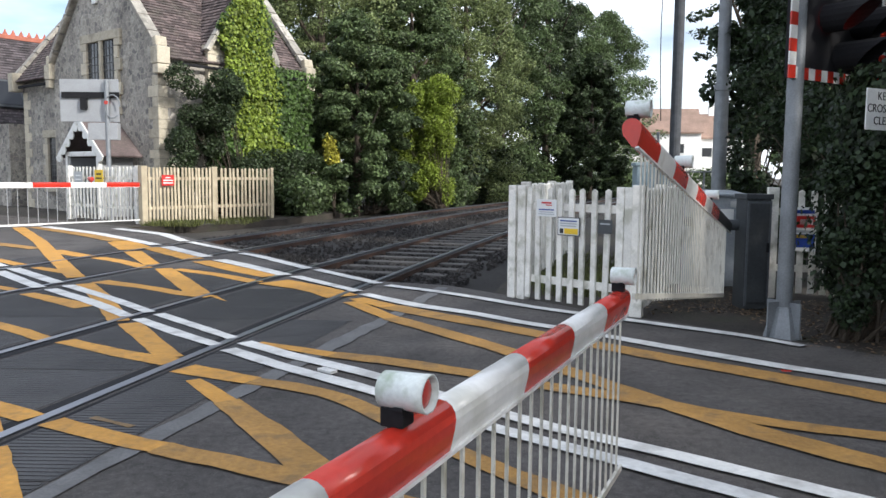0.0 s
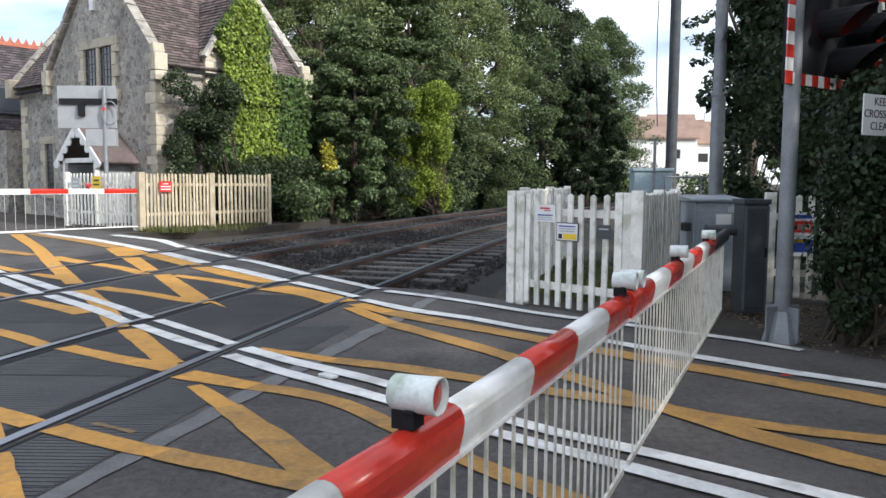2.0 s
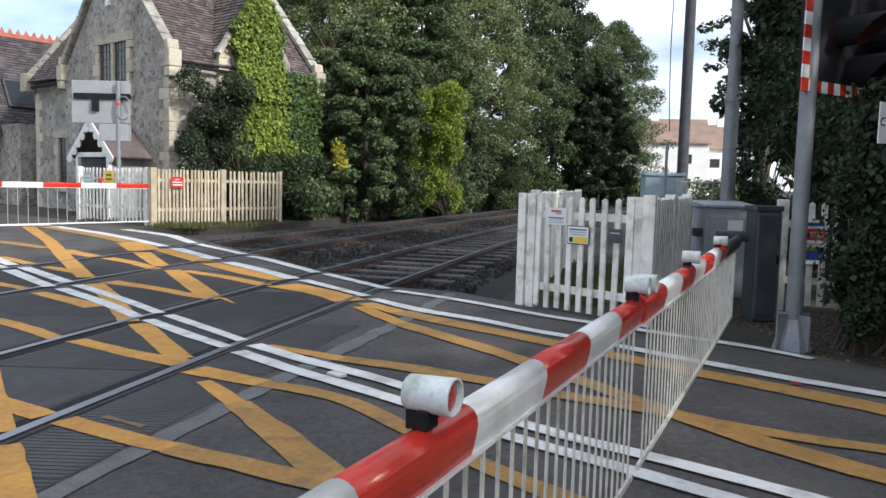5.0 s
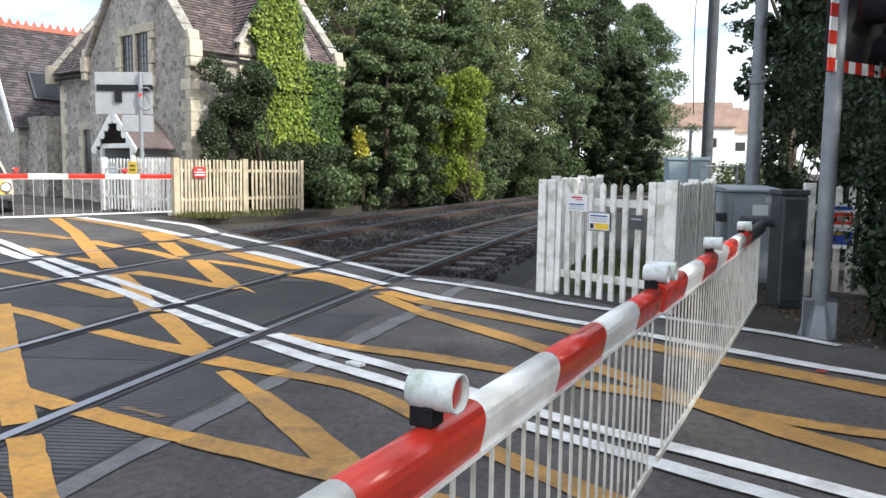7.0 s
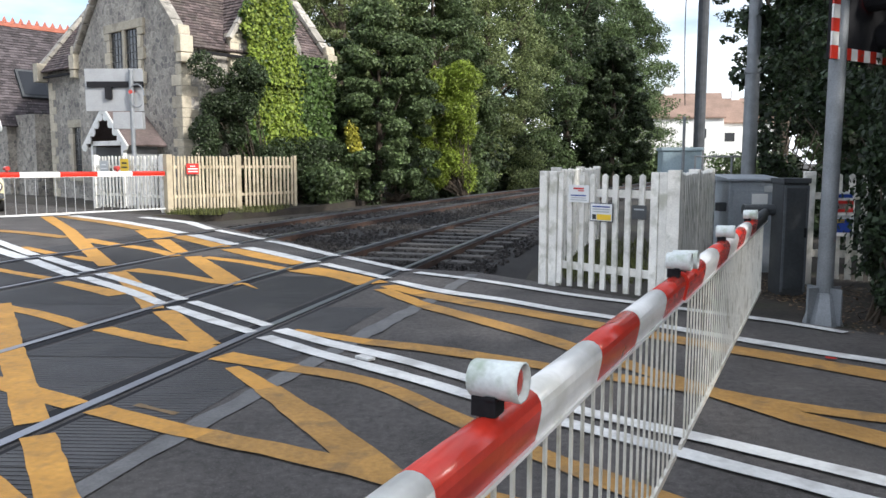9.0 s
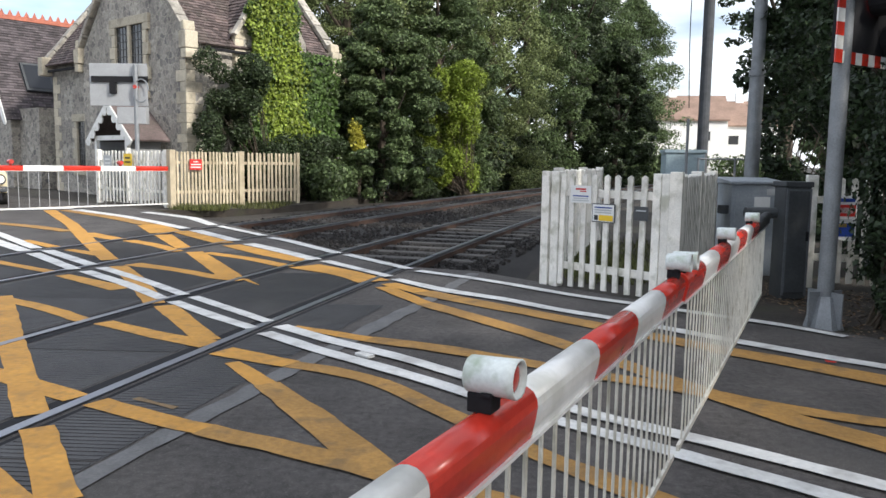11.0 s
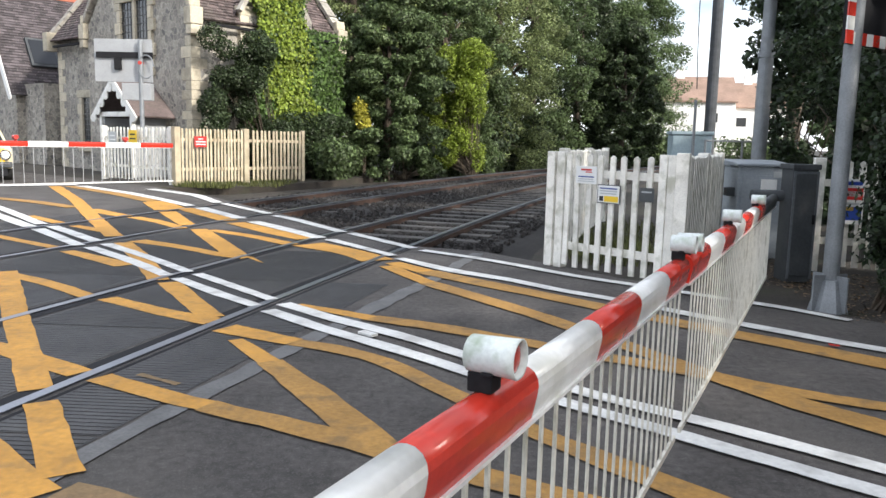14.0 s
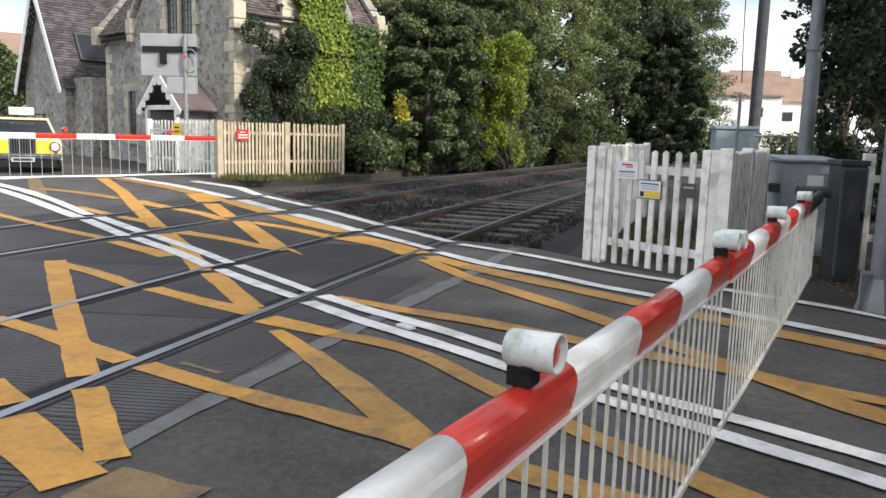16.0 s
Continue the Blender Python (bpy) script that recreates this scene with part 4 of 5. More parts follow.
stone_window(2.2, 3.86, 3.2, 5.22, 0.0)
stone_window(6.15, 7.5, 0.8, 2.45, 0.38)
bm = bmesh.new()
add_box(bm, (-0.04, 3.3, 6.52), (0.09, 0.24, 0.34))
part("wall_lamp", bm, WHITE_PAINT, cottage, "small white box on the gable", bevel=0.02)

# gablet over the track side, under the ivy
bm = bmesh.new()
add_prism(bm, [(1.55, 3.6), (4.2, 3.6), (4.2, 4.9), (2.9, 6.9), (1.55, 4.9)], 0.05, 2.2, Matrix(((0, 1, 0, 0), (1, 0, 0, -0.2), (0, 0, 1, 0), (0, 0, 0, 1))))
part("gablet", bm, FLINT, cottage)
bm = bmesh.new()
roof_slope(bm, (1.42, 2.1, 4.7), (1.42, -0.06, 4.7), (2.9, -0.06, 6.94), (2.9, 2.1, 6.94), 0.02)
roof_slope(bm, (4.33, -0.06, 4.7), (4.33, 2.1, 4.7), (2.9, 2.1, 6.94), (2.9, -0.06, 6.94), 0.02)
part("gablet_roof", bm, TILE, cottage, "dark brown plain-tile roof")
stone_run((1.45, -0.2, 4.85), (2.9, -0.2, 7.05), 5, 0.22, 0.12, cottage, out=(-0.83, 0, 0.55), seed=6)
quoins(1.55, -0.14, 1, 1, 4.8, 3.9)

# porch on the road side: low roof with white scalloped bargeboards
PY, PX = 2.2, -1.1
bm = bmesh.new()
for sgn in (-1, 1):
    add_box(bm, (PX / 2 - 0.03, PY + sgn * 0.85, 0.85), (-PX - 0.1, 0.1, 1.7))
porch = part("porch", bm, BOARD_GREY, cottage, "small porch with white scalloped bargeboards", 0.01)
for sgn in (-1, 1):
    beam("porch_roof", (PX / 2 - 0.05, PY + sgn * 1.3, 1.72), (PX / 2 - 0.05, PY, 2.74), -PX + 0.1, 0.07, TILE, porch, out=(0, sgn * 0.62, 0.78))
    beam("bargeboard", (PX - 0.12, PY + sgn * 1.33, 1.64), (PX - 0.12, PY, 2.76), 0.05, 0.17, WHITE_PAINT, porch, out=(0, sgn * 0.64, 0.77))
    for k in range(5):
        f = (k + 0.5) / 5
        bm = bmesh.new()
        c = Vector((PX - 0.12, PY + sgn * 1.28 * (1 - f), 1.58 + f * 1.08))
        add_tube(bm, c - Vector((0.02, 0, 0)), c + Vector((0.02, 0, 0)), 0.12, seg=10)
        part("scallop", bm, WHITE_PAINT, porch)
    beam("porch_post", (PX, PY + sgn * 0.9, 0), (PX, PY + sgn * 0.9, 1.85), 0.12, 0.12, WHITE_PAINT, porch, out=(0, 1, 0))
beam("porch_beam", (PX, PY - 0.9, 1.8), (PX, PY + 0.9, 1.8), 0.1, 0.14, WHITE_PAINT, porch)
bm = bmesh.new()
add_box(bm, (-0.03, PY, 1.05), (0.08, 1.0, 2.1))
part("door", bm, DARK_GREY, porch, bevel=0.01)


# ---- ivy and shrubs on the cottage ----
def ivy_sheet(name, fn, n, size, mat, seed, label, category="climber", depth=0.14, parent=None, at=None):
    """Overlapping leaves on a wall; fn gives a place on it and the way it faces, or None where it is bare."""
    r = np.random.default_rng(seed)
    out = []
    while len(out) < n:
        q = fn(r)
        if q is None:
            continue
        p, nr = np.array(q[0]), np.array(q[1], dtype=float)
        p = p + nr * abs(r.normal(0.03, depth))
        f = nr + r.normal(0, 0.45, 3) + np.array((0, 0, 0.25))
        f /= np.linalg.norm(f)
        dn = np.array((r.normal(0, 0.5), r.normal(0, 0.5), -1.0))
        t = dn - f * dn.dot(f)
        t /= np.linalg.norm(t)
        b = np.cross(f, t)
        s = size * r.uniform(0.6, 1.3)
        out.append((p - t * s * 0.5, p + b * s * 0.5 - t * s * 0.1, p + t * s * 0.62, p - b * s * 0.5 - t * s * 0.1))
    ob = quads(name, np.array(out).reshape(-1, 3), mat, parent, "", at)
    if parent is None:
        tagged(ob, label, category)
    return ob


def house_ivy(r):
    x, z = r.uniform(1.35, 5.45), r.uniform(0.3, 7.1)
    n = noise.noise(Vector((x * 1.3, z * 1.3, 2.0))) * 0.45
    top = 7.1 - abs(x - 2.85) * 1.35 if x < 4.2 else 4.75
    if z > top + n * 0.6 or z > 4.6 and not (1.75 + n * 0.5 < x < 3.75 + n * 0.5):
        return None
    if z < 4.9 and x < 1.9 + n - (4.9 - z) * 0.1:
        return None
    return (x, -0.22 if z > 3.6 and x < 4.2 else -0.06, z), (0, -1, 0)


house_climber = thing("house_ivy", HC, "bright green ivy climbing the cottage wall and gablet", "climber")
bm = bmesh.new()
sr = random.Random(17)
for k in range(9):
    x0 = sr.uniform(2.0, 4.8)
    a = Vector((x0, -0.05, -0.05))
    for j in range(6):
        b = a + Vector((sr.uniform(-0.25, 0.25), 0, 0.68))
        add_tube(bm, a, b, 0.02, 0.016, 5)
        a = b
part("stem", bm, BARK, house_climber)
ivy_sheet("ivy_leaves", house_ivy, 42000, 0.09, LEAF_IVY, 11, "", parent=house_climber)


def house_ivy_lime(r):
    z = r.uniform(1.7, 7.0)
    mid = 2.72 + (5.0 - z) * 0.2
    x = mid + r.normal(0, 0.55)
    edge = 0.9 + 0.5 * noise.noise(Vector((x * 1.7, z * 1.7, 5.0)))
    if z > 7.1 - abs(x - 2.85) * 1.35 or abs(x - mid) > edge:
        return None
    return (x, -0.34 if z > 3.6 else -0.2, z), (0, -1, 0)


# second sheet of the same ivy, coloured brighter where the sun catches it
ivy_sheet("young_leaves", house_ivy_lime, 17000, 0.085, LEAF_LIME, 12, "", parent=house_climber)


def shrub(name, spots, mat, n, size, seed, label, category="shrub"):
    """A bush of leaf clumps round a few stems; spots: (x, y, z, rx, ry, rz)."""
    x, y = spots[0][0], spots[0][1]
    t = thing(name, pose(x, y, 0), label, category)
    r = random.Random(seed)
    bm = bmesh.new()
    for sx, sy, sz, *_ in spots:
        add_tube(bm, (r.uniform(-0.2, 0.2), r.uniform(-0.2, 0.2), -0.15), (sx - x, sy - y, sz * 0.8), 0.02, 0.006, 5)
    part("stem", bm, BARK, t)
    leaf_cloud("foliage", [(a - x, b - y, c, d, e, f) for a, b, c, d, e, f in spots], mat, n, size, seed, t)
    return t


def by_house(x, y, z):
    return HC @ Vector((x, y, z))


def clumps(r, n, x, y, z, s):
    """Clumps scattered through the ranges x, y, z."""
    return [(r.uniform(*x), r.uniform(*y), r.uniform(*z), *(r.uniform(*s) for _ in range(3))) for _ in range(n)]


rb = random.Random(12)
spots = []
for i in range(110):
    lx = rb.uniform(0.0, 5.2)
    top = 4.2 - abs(lx - 1.0) * 0.4 if lx < 1.9 else 1.7
    w = by_house(lx, rb.uniform(-1.3, -0.35), max(0.6, top) * rb.random() ** 0.8 + 0.1)
    s = rb.uniform(0.18, 0.38)
    spots.append((w.x, w.y, w.z, s, s, s))
shrub("shrub", spots, LEAF_DARK_SHADED, 60000, 0.072, 31, "large dark green shrub against the cottage wall")
w = by_house(5.75, -0.9, 0)
shrub("yellow_shrub", [(w.x, w.y, 1.9, 0.25, 0.25, 0.35), (w.x - 0.1, w.y, 2.3, 0.2, 0.2, 0.3), (w.x + 0.12, w.y, 1.6, 0.2, 0.2, 0.25)], LEAF_YELLOW, 900, 0.11, 33,
      "small shrub in bright yellow leaf by the cottage corner")
spots = clumps(rb, 16, (-5.6, -4.3), (22.8, 26.5), (0.1, 1.1), (0.35, 0.6))
shrub("shrub", spots, LEAF_DARK, 9000, 0.12, 34, "low dark undergrowth between fence and track")


# ---- trees ----
def tree(x, y, h, r, seed, mat, leaves, size, label, low=0.15, name="tree", category="tree", stretch=1.0):
    """A tapered trunk with limbs, and a crown of leaf clumps with gaps."""
    rg = random.Random(seed)
    t = thing(name, pose(x, y, -0.2), label, category, "trackside trees")
    bm = bmesh.new()
    add_tube(bm, (0, 0, 0), (0.1, 0, h * 0.5), 0.022 * h, 0.014 * h, 9)
    add_tube(bm, (0.1, 0, h * 0.5), (0.0, 0.2, h * 0.85), 0.014 * h, 0.004 * h, 7)
    part("trunk", bm, BARK, t)
    for k in range(7):
        a = k * 0.9 + rg.uniform(-0.3, 0.3)
        z = h * rg.uniform(0.25, 0.6)
        bm = bmesh.new()
        add_tube(bm, (0.05, 0, z), (math.cos(a) * r * 0.75, math.sin(a) * r * 0.75, z + h * rg.uniform(0.12, 0.3)), 0.007 * h, 0.002 * h, 6)
        part("limb", bm, BARK, t)
    spots = []
    for k in range(int(130 + r * 55)):
        f = rg.random() ** 0.85
        z = h * (low + (1 - low) * f)
        prof = math.sin(min(1.0, 0.25 + f * 0.76) * math.pi) ** 0.6
        a = rg.uniform(0, 2 * math.pi)
        rr = r * prof * math.sqrt(rg.uniform(0.2, 1))
        s = r * rg.uniform(0.06, 0.16)
        spots.append((math.cos(a) * rr, math.sin(a) * rr * stretch, z, s * 1.2, s * 1.2, s * 0.8))
    leaf_cloud("crown", spots, mat, leaves, size, seed, t)
    return t


# leaf tone painted by place: paler for sunlit trees, deeper for shaded ones
TREE_LABEL = "tall leafy trackside tree, leaf tone set for sun and shade"
for i, (x, y, h, r, mat, low) in enumerate((
        (-3.4, 27.5, 7.0, 2.2, LEAF_DARK, 0.02), (-5.6, 33, 13, 3.6, LEAF_MID, 0.1), (-1.8, 33.5, 10.5, 2.7, LEAF_DARK, 0.0), (-3.0, 38, 16, 4.4, LEAF_MID, 0.05),
        (0.6, 41, 14, 3.6, LEAF_MID, 0.0), (2.8, 47, 16, 4.0, LEAF_DARK, 0.0), (6.4, 54, 15.5, 3.9, LEAF_DARK_SHADED, 0.0), (9.8, 62, 14.5, 4.2, LEAF_DARK, 0.0),
        (14.0, 72, 16, 5.0, LEAF_DARK, 0.0), (8.6, 49, 9.0, 2.4, LEAF_DARK_SHADED, 0.0), (-9.5, 40, 15, 4.0, LEAF_DARK, 0.1))):
    tree(x, y, h, r, 40 + i, mat, 92000 if y < 45 else 56000, 0.105 if y < 45 else 0.16, TREE_LABEL, low)


def beside_line(r, n, y, off, z, s):
    """Clumps along the far side of the line, off metres from its outer rail."""
    out = []
    for _ in range(n):
        yy = r.uniform(*y)
        out.append((track_x(yy, -5.15) - r.uniform(*off), yy, r.uniform(*z), *(r.uniform(*s) for _ in range(3))))
    return out


# the light on this climber is partly painted by its lime leaf colour
shrub("shrub", clumps(rb, 80, (-2.2, -0.05), (30.3, 31.2), (0.5, 4.9), (0.25, 0.5)), LEAF_LIME, 36000, 0.09, 51, "yellow-green climber in the light on a trackside tree", "climber")
# undergrowth takes the shade-darkened leaf tone too
shrub("shrub", beside_line(rb, 34, (26.5, 35), (1.3, 3.0), (0.1, 1.6), (0.5, 0.8)), LEAF_DARK_SHADED, 14000, 0.16, 52, "undergrowth along the foot of the trees, darkened for shade")
shrub("shrub", beside_line(rb, 44, (35, 58), (1.2, 3.5), (0.1, 2.0), (0.7, 1.2)), LEAF_DARK_SHADED, 16000, 0.2, 53, "undergrowth along the foot of the trees, darkened for shade")


# ---- road signal ----
signal = thing("road_signal", pose(2.72, 6.35, 0), "road signal on galvanised pole with red and white edged board", "traffic signal")
bm = bmesh.new()
add_tube(bm, (0, 0, 0), (0, 0, 3.2), 0.062, seg=20)
part("pole", bm, GALV, signal)
bm = bmesh.new()
add_tube(bm, (0, 0, -0.02), (0, 0, 0.24), 0.16, 0.085, seg=8)
for k in range(4):
    a = k * math.pi / 2 + 0.4
    add_box(bm, (math.cos(a) * 0.1, math.sin(a) * 0.1, 0.14), (0.14, 0.012, 0.28), math.degrees(a))
part("pole_foot", bm, GALV, signal)
BRZ = 35.0
at = pose(-0.11, -0.12, 2.04, 0, 0, BRZ)   # board: x along it, z up, facing -y


def on_board(name, bm, mat, parent, label="", bevel=0.0):
    bm.transform(at)
    return part(name, bm, mat, parent, label, bevel)


bm = bmesh.new()
add_box(bm, (0.72, 0.02, 0.55), (1.44, 0.03, 1.1))
board = on_board("backboard", bm, BLACK, signal, "black signal backboard", 0.006)
for k in range(11):          # left and right edge, red and white in turn
    for x in (0.045, 1.395):
        bm = bmesh.new()
        add_box(bm, (x, 0.0, 0.05 + k * 0.1), (0.09, 0.012, 0.1))
        on_board("edge_band", bm, (RED, WHITE_PAINT)[k % 2], board)
for k in range(14):
    for z in (0.045, 1.055):
        bm = bmesh.new()
        add_box(bm, (0.09 + 0.09 * (k + 0.5), 0.0, z), (0.09, 0.012, 0.09))
        on_board("edge_band", bm, (WHITE_PAINT, RED)[k % 2], board)
LIT = glow_material("lit_red_lamp", (1.0, 0.04, 0.02), 2.5)
for x, z, mat, nm in ((0.5, 0.5, LIT, "lit red signal lamp"), (0.94, 0.5, LAMP_LENS, "dark red signal lamp"), (0.72, 0.22, BLACK, "dark amber signal lamp")):
    bm = bmesh.new()
    add_tube(bm, (x, -0.005, z), (x, -0.03, z), 0.07, seg=20)
    lens = on_board("signal_lamp", bm, mat, board, nm)
    bm = bmesh.new()
    n = 16
    rings = []
    for r, y in ((0.115, 0.0), (0.115, -0.42), (0.108, -0.42), (0.108, 0.0)):
        rings.append([bm.verts.new((x + math.cos(a) * r, y * (0.35 + 0.65 * (math.sin(a) + 1) / 2), z + math.sin(a) * r)) for a in [2 * math.pi * i / n for i in range(n)]])
    for r0, r1 in zip(rings, rings[1:]):
        for i in range(n):
            bm.faces.new((r0[i], r0[(i + 1) % n], r1[(i + 1) % n], r1[i]))
    on_board("hood", bm, BLACK, lens)


def lettering(words, size, parent, m, mat, name="lettering"):
    """Words in the built-in font, laid flat on a board as mesh."""
    cu = bpy.data.curves.new(name, "FONT")
    cu.body, cu.size, cu.align_x, cu.align_y, cu.extrude = words, size, "CENTER", "CENTER", 0.001
    tmp = bpy.data.objects.new(name, cu)
    me = bpy.data.meshes.new_from_object(tmp)
    bpy.data.objects.remove(tmp)
    me.materials.clear()
    me.materials.append(mat)
    ob = new(name, me)
    ob.parent = parent
    ob.matrix_basis = m
    return ob


INK = material("black_ink", (0.015, 0.015, 0.015), 0.6, vary=0.0)
SIGN_WHITE = material("sign_white", (0.72, 0.73, 0.72), 0.4, vary=0.04, scale=4, dirt=(0.45, 0.46, 0.42), dirt_amount=0.4)
SIGN_BLUE = material("sign_blue", (0.02, 0.05, 0.26), 0.4, vary=0.05)
SIGN_RED = material("sign_red", (0.5, 0.03, 0.025), 0.4, vary=0.05)
SIGN_YELLOW = material("sign_yellow", (0.75, 0.5, 0.02), 0.4, vary=0.05)
SIGN_GREY = material("sign_grey", (0.4, 0.42, 0.43), 0.5, vary=0.05)

keep = thing("road_sign", pose(2.89, 5.58, 0, 0, 0, 28), "white sign with black words fixed to an ivy-clad trunk", "sign")
bm = bmesh.new()
add_box(bm, (0.2, 0.012, 1.75), (0.4, 0.008, 0.285))
plate = part("plate", bm, SIGN_WHITE, keep, bevel=0.003)
for z, word in ((1.84, "KEEP"), (1.755, "CROSSING"), (1.67, "CLEAR")):
    lettering(word, 0.08, plate, pose(0.2, 0.006, z, 90, 0, 0), INK)
bm = bmesh.new()
add_tube(bm, (0.3, 0.015, 1.75), (0.985, 0.394, 1.75), 0.018, seg=10)
part("sign_bracket", bm, GALV, keep)


def notice(x, y, z, rz, w, h, bars, label, field=None, name="notice"):
    """A small plate with bars for writing that cannot be read; bars: (u, v, width, height, material)."""
    t = thing(name, pose(x, y, z, 0, 0, rz), label, "notice")
    bm = bmesh.new()
    add_box(bm, (0, 0, 0), (w, 0.006, h))
    pl = part("plate", bm, field or SIGN_WHITE, t)
    for u, v, bw, bh, mat in bars:
        bm = bmesh.new()
        add_box(bm, (u * w, -0.0045, v * h), (bw * w, 0.003, bh * h))
        part("bar", bm, mat, pl)
    return t


notice(*along_gate(0.515, 0.03), 0.955, GATE_RZ, 0.25, 0.17, [(0.0, 0.3, 0.5, 0.1, SIGN_RED), (0.12, 0.17, 0.3, 0.06, SIGN_RED), (0, -0.1, 0.75, 0.07, SIGN_BLUE), (0, -0.24, 0.7, 0.05, SIGN_GREY), (0, -0.36, 0.8, 0.05, SIGN_GREY)],
       "white notice with small print hung on the picket gate")
notice(*along_gate(0.79, 0.03), 0.785, GATE_RZ, 0.265, 0.18, [(0, 0, 0.93, 0.9, SIGN_WHITE)], "grey-framed notice with yellow panel on the picket gate", DARK_GREY)
for u, v, bw, bh, mt in ((0.0, 0.3, 0.75, 0.07, SIGN_BLUE), (0.0, 0.16, 0.75, 0.06, SIGN_GREY), (0.0, 0.03, 0.7, 0.06, SIGN_GREY), (0.13, -0.25, 0.6, 0.3, SIGN_YELLOW), (-0.3, -0.25, 0.16, 0.26, INK)):
    bm = bmesh.new()
    add_box(bm, (u * 0.265, -0.0085, v * 0.18), (bw * 0.265, 0.003, bh * 0.18))
    part("bar", bm, mt, bpy.data.objects["notice.001"])
notice(*along_gate(1.21, 0.03), 0.805, GATE_RZ, 0.15, 0.13, [(0, 0.2, 0.7, 0.1, SIGN_GREY)], "dark lock plate on the picket gate", DARK_GREY, "lock_plate")
notice(3.7, 8.24, 0.74, -13, 0.25, 0.46, [(0, 0.4, 0.8, 0.08, SIGN_BLUE), (0, 0.17, 0.9, 0.26, SIGN_RED), (0.1, 0.17, 0.5, 0.12, SIGN_WHITE), (0, -0.26, 0.9, 0.3, SIGN_BLUE), (-0.1, -0.16, 0.5, 0.08, SIGN_YELLOW), (0, -0.05, 0.7, 0.06, SIGN_GREY)],
       "safety poster in red, white and blue on the fence")
notice(-7.12, 19.55, 1.09, 54.6, 0.36, 0.27, [(0, 0.25, 0.4, 0.08, SIGN_WHITE), (0, 0.0, 0.8, 0.1, SIGN_WHITE), (0, -0.25, 0.8, 0.1, SIGN_WHITE)], "red warning notice with white bars on the fence", SIGN_RED)
notice(-9.05, 19.95, 1.16, -34.7, 0.38, 0.36, [(0, 0.2, 0.6, 0.12, INK), (0, -0.1, 0.7, 0.1, INK)], "yellow notice on the fence behind the barrier", SIGN_YELLOW)
notice(-9.85, 20.5, 1.12, -34.7, 0.38, 0.34, [(0, 0.2, 0.6, 0.1, SIGN_WHITE), (0, -0.1, 0.7, 0.1, SIGN_WHITE)], "grey notice on the fence behind the barrier", SIGN_GREY)

# ---- machines, cabinets and masts ----
machine = thing("barrier_machine", pose(2.99, 7.62, 0, 0, 0, 4), "dark grey steel barrier machine cabinet", "cabinet")
bm = bmesh.new()
add_box(bm, (0, 0.13, 0.53), (0.245, 0.24, 1.08))
part("body", bm, DARK_GREY, machine, bevel=0.012)
bm = bmesh.new()
add_box(bm, (0, -0.006, 0.54), (0.195, 0.014, 0.96))
dr = part("door", bm, DARK_GREY, machine, bevel=0.005)
for c, sz in (((-0.109, -0.005, 0.54), (0.02, 0.012, 1.02)), ((0.109, -0.005, 0.54), (0.02, 0.012, 1.02)), ((0, -0.005, 1.035), (0.198, 0.012, 0.02))):
    bm = bmesh.new()
    add_box(bm, c, sz)
    part("door_frame", bm, MID_GREY, machine, "pale worn door frame")
bm = bmesh.new()
add_box(bm, (0.09, -0.02, 0.6), (0.02, 0.02, 0.09))
part("handle", bm, BLACK, dr, bevel=0.004)
bm = bmesh.new()
add_box(bm, (0, 0.13, 1.09), (0.27, 0.28, 0.05))
part("lid", bm, DARK_GREY, machine, bevel=0.008)
bm = bmesh.new()
add_tube(bm, (-0.42, 0.2, 0.805), (-0.1, 0.2, 0.805), 0.055, seg=14)
part("drive_head", bm, DARK_GREY, machine, bevel=0.005)

relay = thing("relay_cabinet", pose(3.16, 9.45, 0, 0, 0, 3), "grey steel relay cabinet with a sloped lid and label", "cabinet")
bm = bmesh.new()
add_box(bm, (0, 0, 0.52), (0.58, 0.45, 1.06))
part("body", bm, GREY_PAINT, relay, bevel=0.015)
bm = bmesh.new()
add_prism(bm, [(-0.26, 1.05), (0.26, 1.05), (0.26, 1.12), (-0.26, 1.08)], -0.32, 0.32)
part("lid", bm, GREY_PAINT, relay, bevel=0.008)
bm = bmesh.new()
add_box(bm, (0, -0.23, 0.5), (0.5, 0.012, 0.9))
dr = part("door", bm, GREY_PAINT, relay, bevel=0.005)
for c, s, mt in (((0.06, -0.241, 0.83), (0.18, 0.01, 0.15), SIGN_WHITE), ((0.17, -0.241, 0.96), (0.12, 0.01, 0.07), SIGN_GREY)):
    bm = bmesh.new()
    add_box(bm, c, s)
    part("label_plate", bm, mt, dr)
bm = bmesh.new()
add_box(bm, (-0.33, -0.1, 0.75), (0.1, 0.12, 0.1))
part("junction_box", bm, DARK_GREY, relay, bevel=0.01)

hut = thing("equipment_hut", pose(5.15, 20.0, 0, 0, 0, -4), "pale blue-grey steel equipment cabinet beside the line", "cabinet")
HUT = material("pale_blue_paint", (0.28, 0.36, 0.4), 0.5, vary=0.12, scale=2, dirt=(0.16, 0.2, 0.2), dirt_amount=0.5)
bm = bmesh.new()
add_box(bm, (0, 0, 0.78), (0.95, 0.7, 1.56))
part("body", bm, HUT, hut, bevel=0.015)
bm = bmesh.new()
add_box(bm, (0, 0, 1.6), (1.02, 0.78, 0.08))
part("lid", bm, HUT, hut, bevel=0.01)
for x in (-0.24, 0.24):
    bm = bmesh.new()
    add_box(bm, (x, -0.355, 0.8), (0.44, 0.014, 1.4))
    part("door", bm, HUT, hut, bevel=0.004)
bm = bmesh.new()
